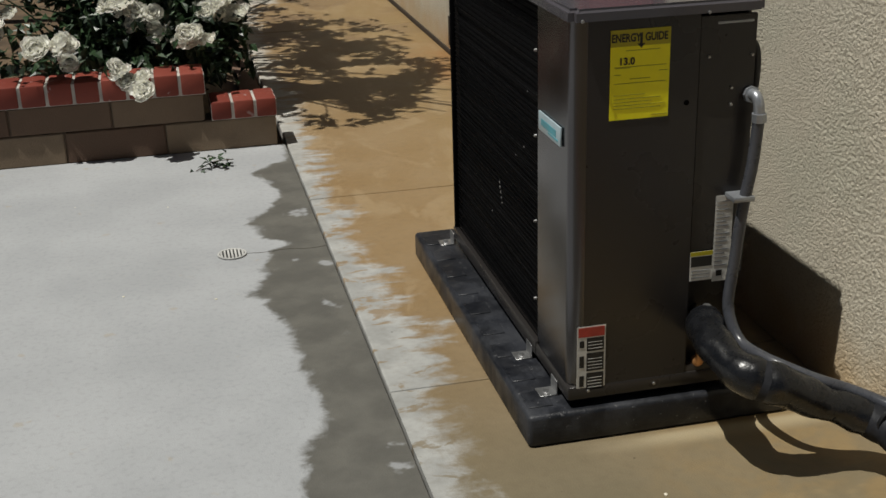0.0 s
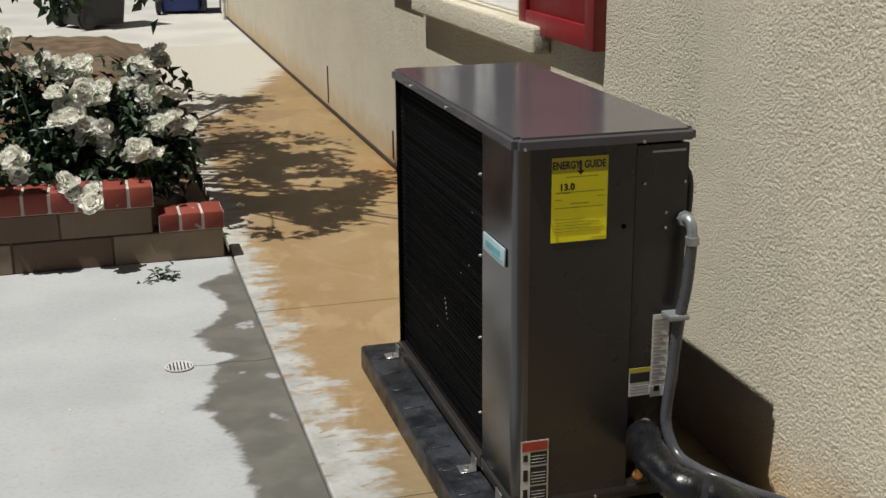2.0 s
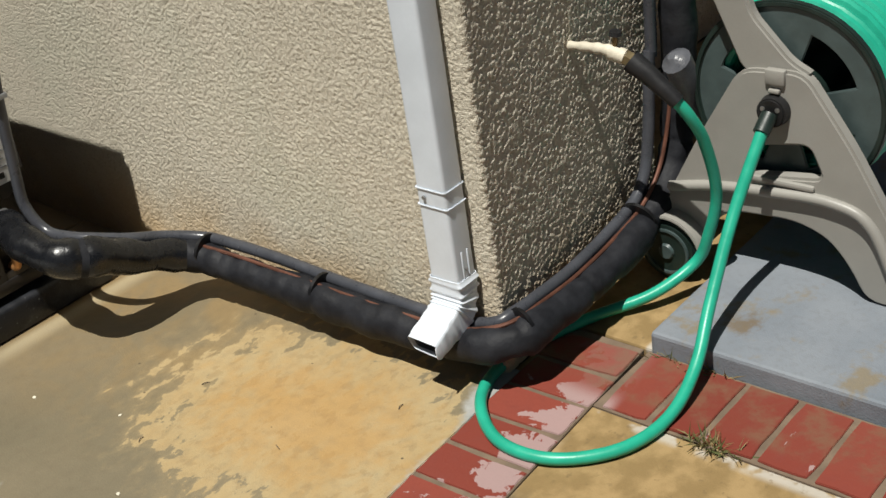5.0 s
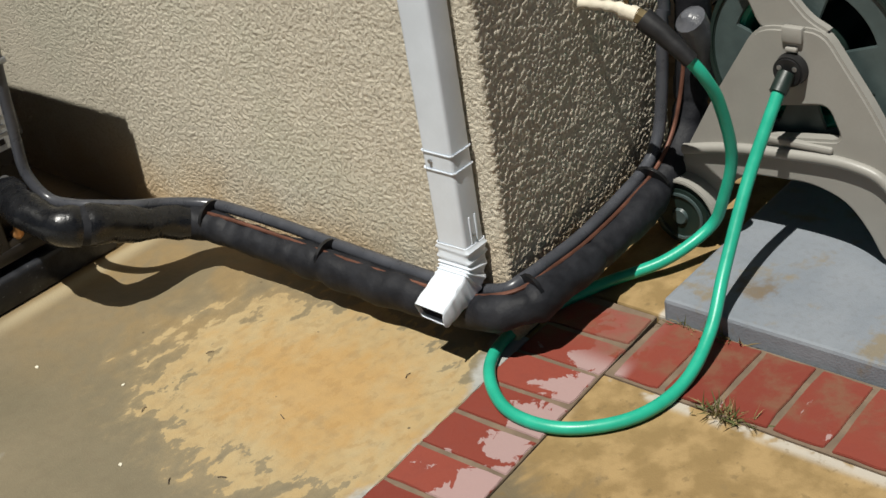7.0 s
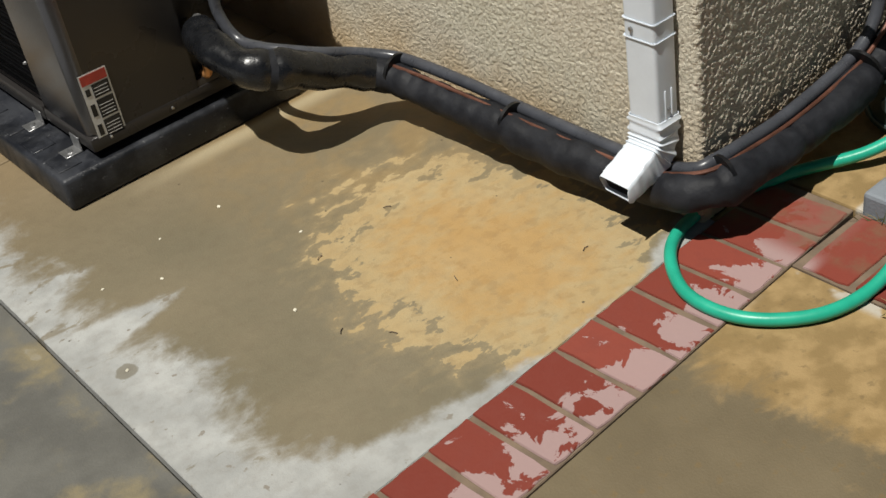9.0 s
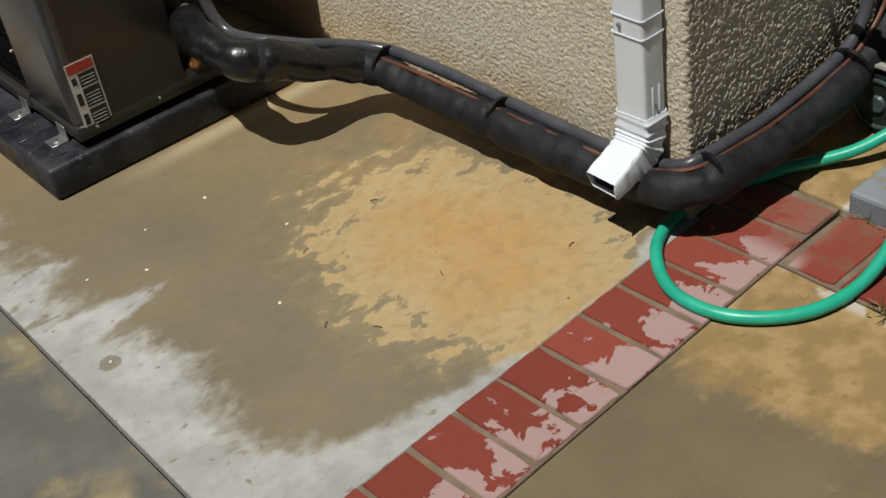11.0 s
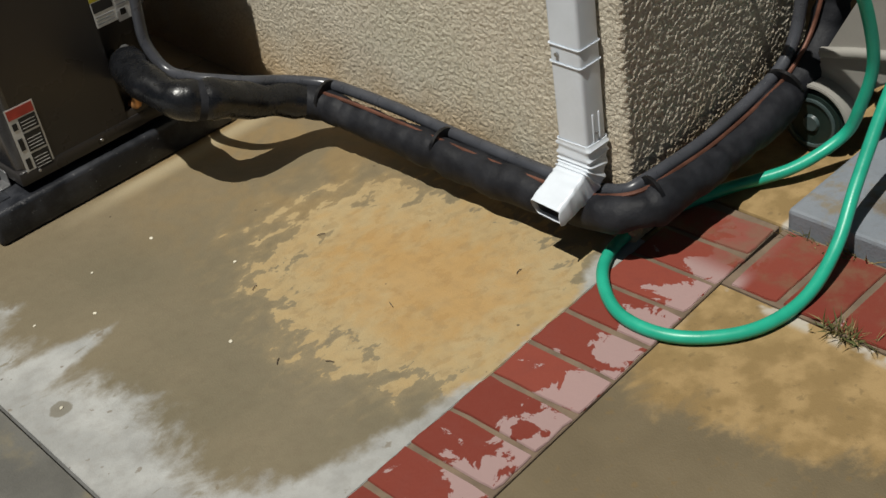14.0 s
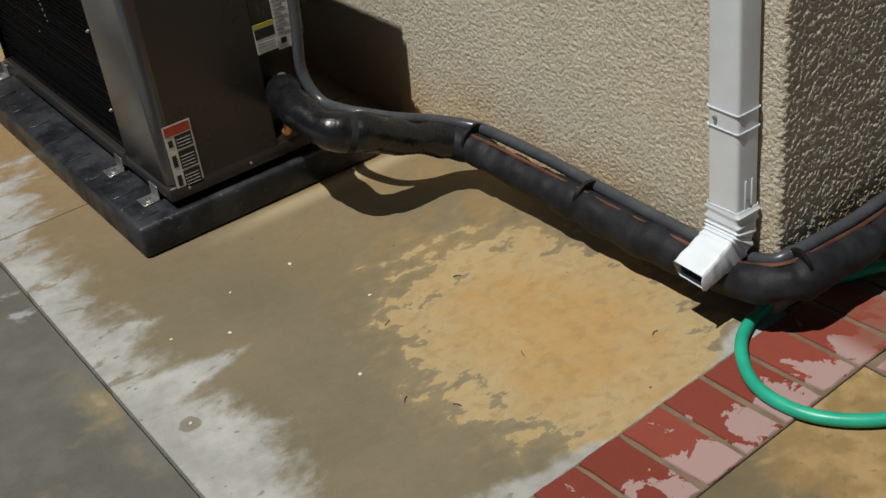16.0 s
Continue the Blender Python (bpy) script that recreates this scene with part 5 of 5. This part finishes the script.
def tree():
    tr = thing("tree", "small leafy tree shading the walkway", "tree", (-2.75, 5.6, 0.15))
    rng = random.Random(12)
    base = Vector((-2.75, 5.6, 0.1))
    fork = Vector((-2.45, 5.5, 1.55))
    part("trunk", sweep(spline([base, (-2.7, 5.58, 0.7), fork], 6), lambda t: 0.075 - 0.03 * t, 12), BARK, tr)
    tips = []
    for i in range(34):
        ty = 5.75 + rng.uniform(-1.95, 1.95)
        tip = Vector((-1.42 + rng.uniform(-0.15 if ty < 5.2 else -0.6, 0.40), ty, 2.05 + rng.uniform(-0.3, 0.5)))
        part("limb", sweep(spline([fork, fork.lerp(tip, 0.5) + Vector((0, 0, 0.15)), tip], 5), lambda t: 0.028 - 0.023 * t, 7), BARK, tr)
        tips += [fork.lerp(tip, s) for s in (0.88, 0.95, 1.0, 1.0)]
    bm = bmesh.new()
    for i in range(11500):
        p = rng.choice(tips) + Vector((rng.gauss(0, 0.10), rng.gauss(0, 0.15), rng.gauss(0, 0.10)))
        over = p.x + 0.39 * p.z
        if p.z < 1.5 or over > -0.02 + min(0.0, p.y + 0.088 * p.z - 5.12) * 0.6 + rng.gauss(0, 0.06) or noise.noise(Vector((over * 3.2, p.y * 3.2, 4))) + 0.6 * noise.noise(Vector((over * 8, p.y * 8, 1))) < -0.16:
            continue
        leaf_into(bm, p, unit(rng) + Vector((0.2, 0, -0.3)), Vector((rng.gauss(0, 0.4), rng.gauss(0, 0.4), 1)), rng.uniform(0.06, 0.11), rng.uniform(0.03, 0.05))
    # low hanging sprays
    for c in ((-1.67, 4.05, 1.06), (-1.62, 4.0, 1.10), (-1.72, 4.0, 1.10), (-1.60, 4.05, 1.16), (-1.32, 4.0, 1.10), (-1.95, 4.1, 1.10), (-2.05, 4.1, 1.04), (-1.85, 4.1, 1.14)):
        for i in range(26):
            leaf_into(bm, Vector(c) + Vector((rng.gauss(0, 0.03), rng.gauss(0, 0.03), rng.gauss(0.04, 0.04))), unit(rng) + Vector((0, 0, -1.2)), Vector((rng.gauss(0, 1), -1, 0.2)), 0.075, 0.04)
    tagged(part("crown", bm, TREE_LEAF, tr, smooth=False), kind="stuff")
    tw = bmesh.new()
    for c in ((-1.66, 4.03, 1.2), (-1.32, 4.0, 1.2), (-2.05, 4.15, 1.2)):
        c = Vector(c)
        sweep(spline([c, c + Vector((-0.1, 0.2, 0.35)), c + Vector((-0.25, 0.5, 0.75))]), 0.004, 6, tw)
    part("twig", tw, BARK, tr)


tree()


# ---- bins and pipe at the far end ----
def bin_cart(at, material, label, turn):
    b = thing("wheeled_bin", label, "bin", at)
    bm = bmesh.new()
    rings = []
    for z, w, d in ((0.04, 0.24, 0.26), (0.5, 0.27, 0.31), (1.0, 0.30, 0.36)):
        rings.append([bm.verts.new((u, v, z)) for u, v in rounded([(-w, -d), (w, -d), (w, d), (-w, d)], 0.05, 3)])
    for p, q in zip(rings, rings[1:]):
        for k in range(len(p)):
            bm.faces.new((p[k], p[(k + 1) % len(p)], q[(k + 1) % len(p)], q[k]))
    bm.faces.new(rings[0][::-1]), bm.faces.new(rings[-1])
    m = Matrix.Translation(at) @ pose(0, 0, 0, 0, 0, turn)
    bmesh.ops.transform(bm, matrix=m, verts=bm.verts)
    part("body", bm, material, b)
    lid = box((-0.32, -0.40, 1.0), (0.32, 0.38, 1.05), 0.02)
    bmesh.ops.transform(lid, matrix=m, verts=lid.verts)
    part("lid", lid, material, b)
    for s in (-1, 1):
        w = cyl((s * 0.25, -0.24, 0.12), (s * 0.31, -0.24, 0.12), 0.12, seg=24, bevel=0.015)
        bmesh.ops.transform(w, matrix=m, verts=w.verts)
        wh = part("wheel", w, RUBBER, b)
        c = cyl((s * 0.24, -0.24, 0.12), (s * 0.315, -0.24, 0.12), 0.05, seg=16)
        bmesh.ops.transform(c, matrix=m, verts=c.verts)
        part("hub", c, DARK_BIN, wh)
    return b


bin_cart((-0.48, 14.75, 0), BLUE_BIN, "blue wheeled recycling bin on the drive", 0)
bin_cart((-1.55, 13.35, 0), DARK_BIN, "charcoal wheeled refuse bin on the drive", -60)
fp = thing("white_pipe", "white plastic pipe standing at the house corner", "pipe", (-0.05, 13.6, 0))
part("riser", sweep([Vector((-0.05, 13.6, 0)), Vector((-0.05, 13.6, 1.4))], 0.025, 12), WHITE_PIPE, fp)
part("coupling", cyl((-0.05, 13.6, 0.25), (-0.05, 13.6, 0.34), 0.034, seg=12), WHITE_PIPE, fp)


# ---- litter on the concrete ----
def litter():
    rng = random.Random(21)
    petal = bmesh.new()
    bmesh.ops.create_icosphere(petal, subdivisions=1, radius=0.005, matrix=Matrix.Diagonal((1.2, 0.9, 0.35, 1)))
    me = mesh("fallen_petal", petal, SEED, True)
    for x, y in ((-0.68, 0.424), (-0.99, 0.531), (-0.58, 0.86), (-0.80, 0.73), (-0.90, 0.80), (-0.52, 0.63), (-0.73, 0.86), (-1.57, 3.1), (-1.9, 3.2), (-1.45, 2.2), (-1.72, 2.3)):
        o = tagged(new("fallen_petal", me), "pale dried petal lying on the concrete", "petal", "petals on the paving")
        o.matrix_basis = pose(x, y, 0.001, 0, 0, rng.uniform(0, 360)) @ Matrix.Scale(rng.uniform(0.6, 1.1), 4)
    for x, y, a in ((-0.66, 0.30, 40), (-0.20, 0.12, 10), (-0.42, 0.25, 70), (-0.60, 0.22, 120), (-0.35, 0.55, 150), (-0.55, 0.52, 20)):
        bm = bmesh.new()
        d = Vector((math.cos(radians(a)), math.sin(radians(a)), 0))
        c = Vector((x, y, 0.002))
        sweep(spline([c - d * 0.008, c + Vector((0, 0.002, 0.001)), c + d * 0.009]), 0.0009, 5, bm)
        single("twig", bm, BARK, "tiny dry twig on the concrete", "twig", group="twigs on the paving")


litter()
# grass in the brick joints
for n, (x, y, c) in enumerate(((0.205, -0.36, 40), (-0.001, -0.462, 90), (0.19, -0.28, 16))):
    rng = random.Random(50 + n)
    bm = bmesh.new()
    for i in range(c):
        p = Vector((x + rng.gauss(0, 0.008), y + rng.gauss(0, 0.028), -0.004))
        leaf_into(bm, p, Vector((rng.gauss(-0.3, 0.6), rng.gauss(0, 0.6), rng.uniform(0.2, 0.9))), Vector((rng.gauss(0, 1), rng.gauss(0, 1), 0.3)), rng.uniform(0.02, 0.05), 0.0035)
    single("weed_tuft", bm, GRASS, "sparse dry grass growing in a brick joint", "weed", "stuff", False)

# ---- brick borders ----
border = thing("brick_border", "row of red bricks set in mortar across the walkway", "brick border", (-1.0, -0.13, 0), kind="structure")
pitch = 0.1045


def worn_brick(hx, hy, seed):
    """A brick set flush in mortar, its outline chipped and uneven."""
    r = random.Random(seed)
    ring = []
    for (ax, ay), (bx, by), n in (((-hx, -hy), (hx, -hy), 4), ((hx, -hy), (hx, hy), 5), ((hx, hy), (-hx, hy), 4), ((-hx, hy), (-hx, -hy), 5)):
        for i in range(n):
            t = i / n
            j = 0.0030 if i == 0 else 0.0016
            ring.append((ax + (bx - ax) * t + r.uniform(-j, j), ay + (by - ay) * t + r.uniform(-j, j)))
    return mesh("brick", plate(ring, 0.0222, "z", -0.02, 0.0014), BRICK)


across = [worn_brick(pitch / 2 - 0.006, BW / 2, q) for q in range(5)]
rng = random.Random(3)
for i in range(40):
    b = new("brick", across[i % 5])
    b.parent = border
    x = -0.335 + pitch * (4.5 - i)
    b.matrix_basis = pose(x + 1.0, edge_line(x) - BW / 2 - 0.002 + 0.13 + rng.uniform(-0.002, 0.002), rng.uniform(-0.0006, 0.001), rng.uniform(-0.3, 0.3), rng.uniform(-0.4, 0.4), 2.9 + rng.uniform(-0.8, 0.8))
border2 = thing("brick_border", "row of red bricks set in mortar along the step slab", "brick border", (0.100, -2.0, 0), kind="structure")
pitch = 0.109
along = [worn_brick(0.096, pitch / 2 - 0.0065, 20 + q) for q in range(5)]
for i in range(34):
    b = new("brick", along[i % 5])
    b.parent = border2
    b.matrix_basis = pose(rng.uniform(-0.002, 0.002), 2.0 - 0.2725 - i * pitch, rng.uniform(-0.0006, 0.001), rng.uniform(-0.4, 0.4), rng.uniform(-0.3, 0.3), rng.uniform(-0.8, 0.8))
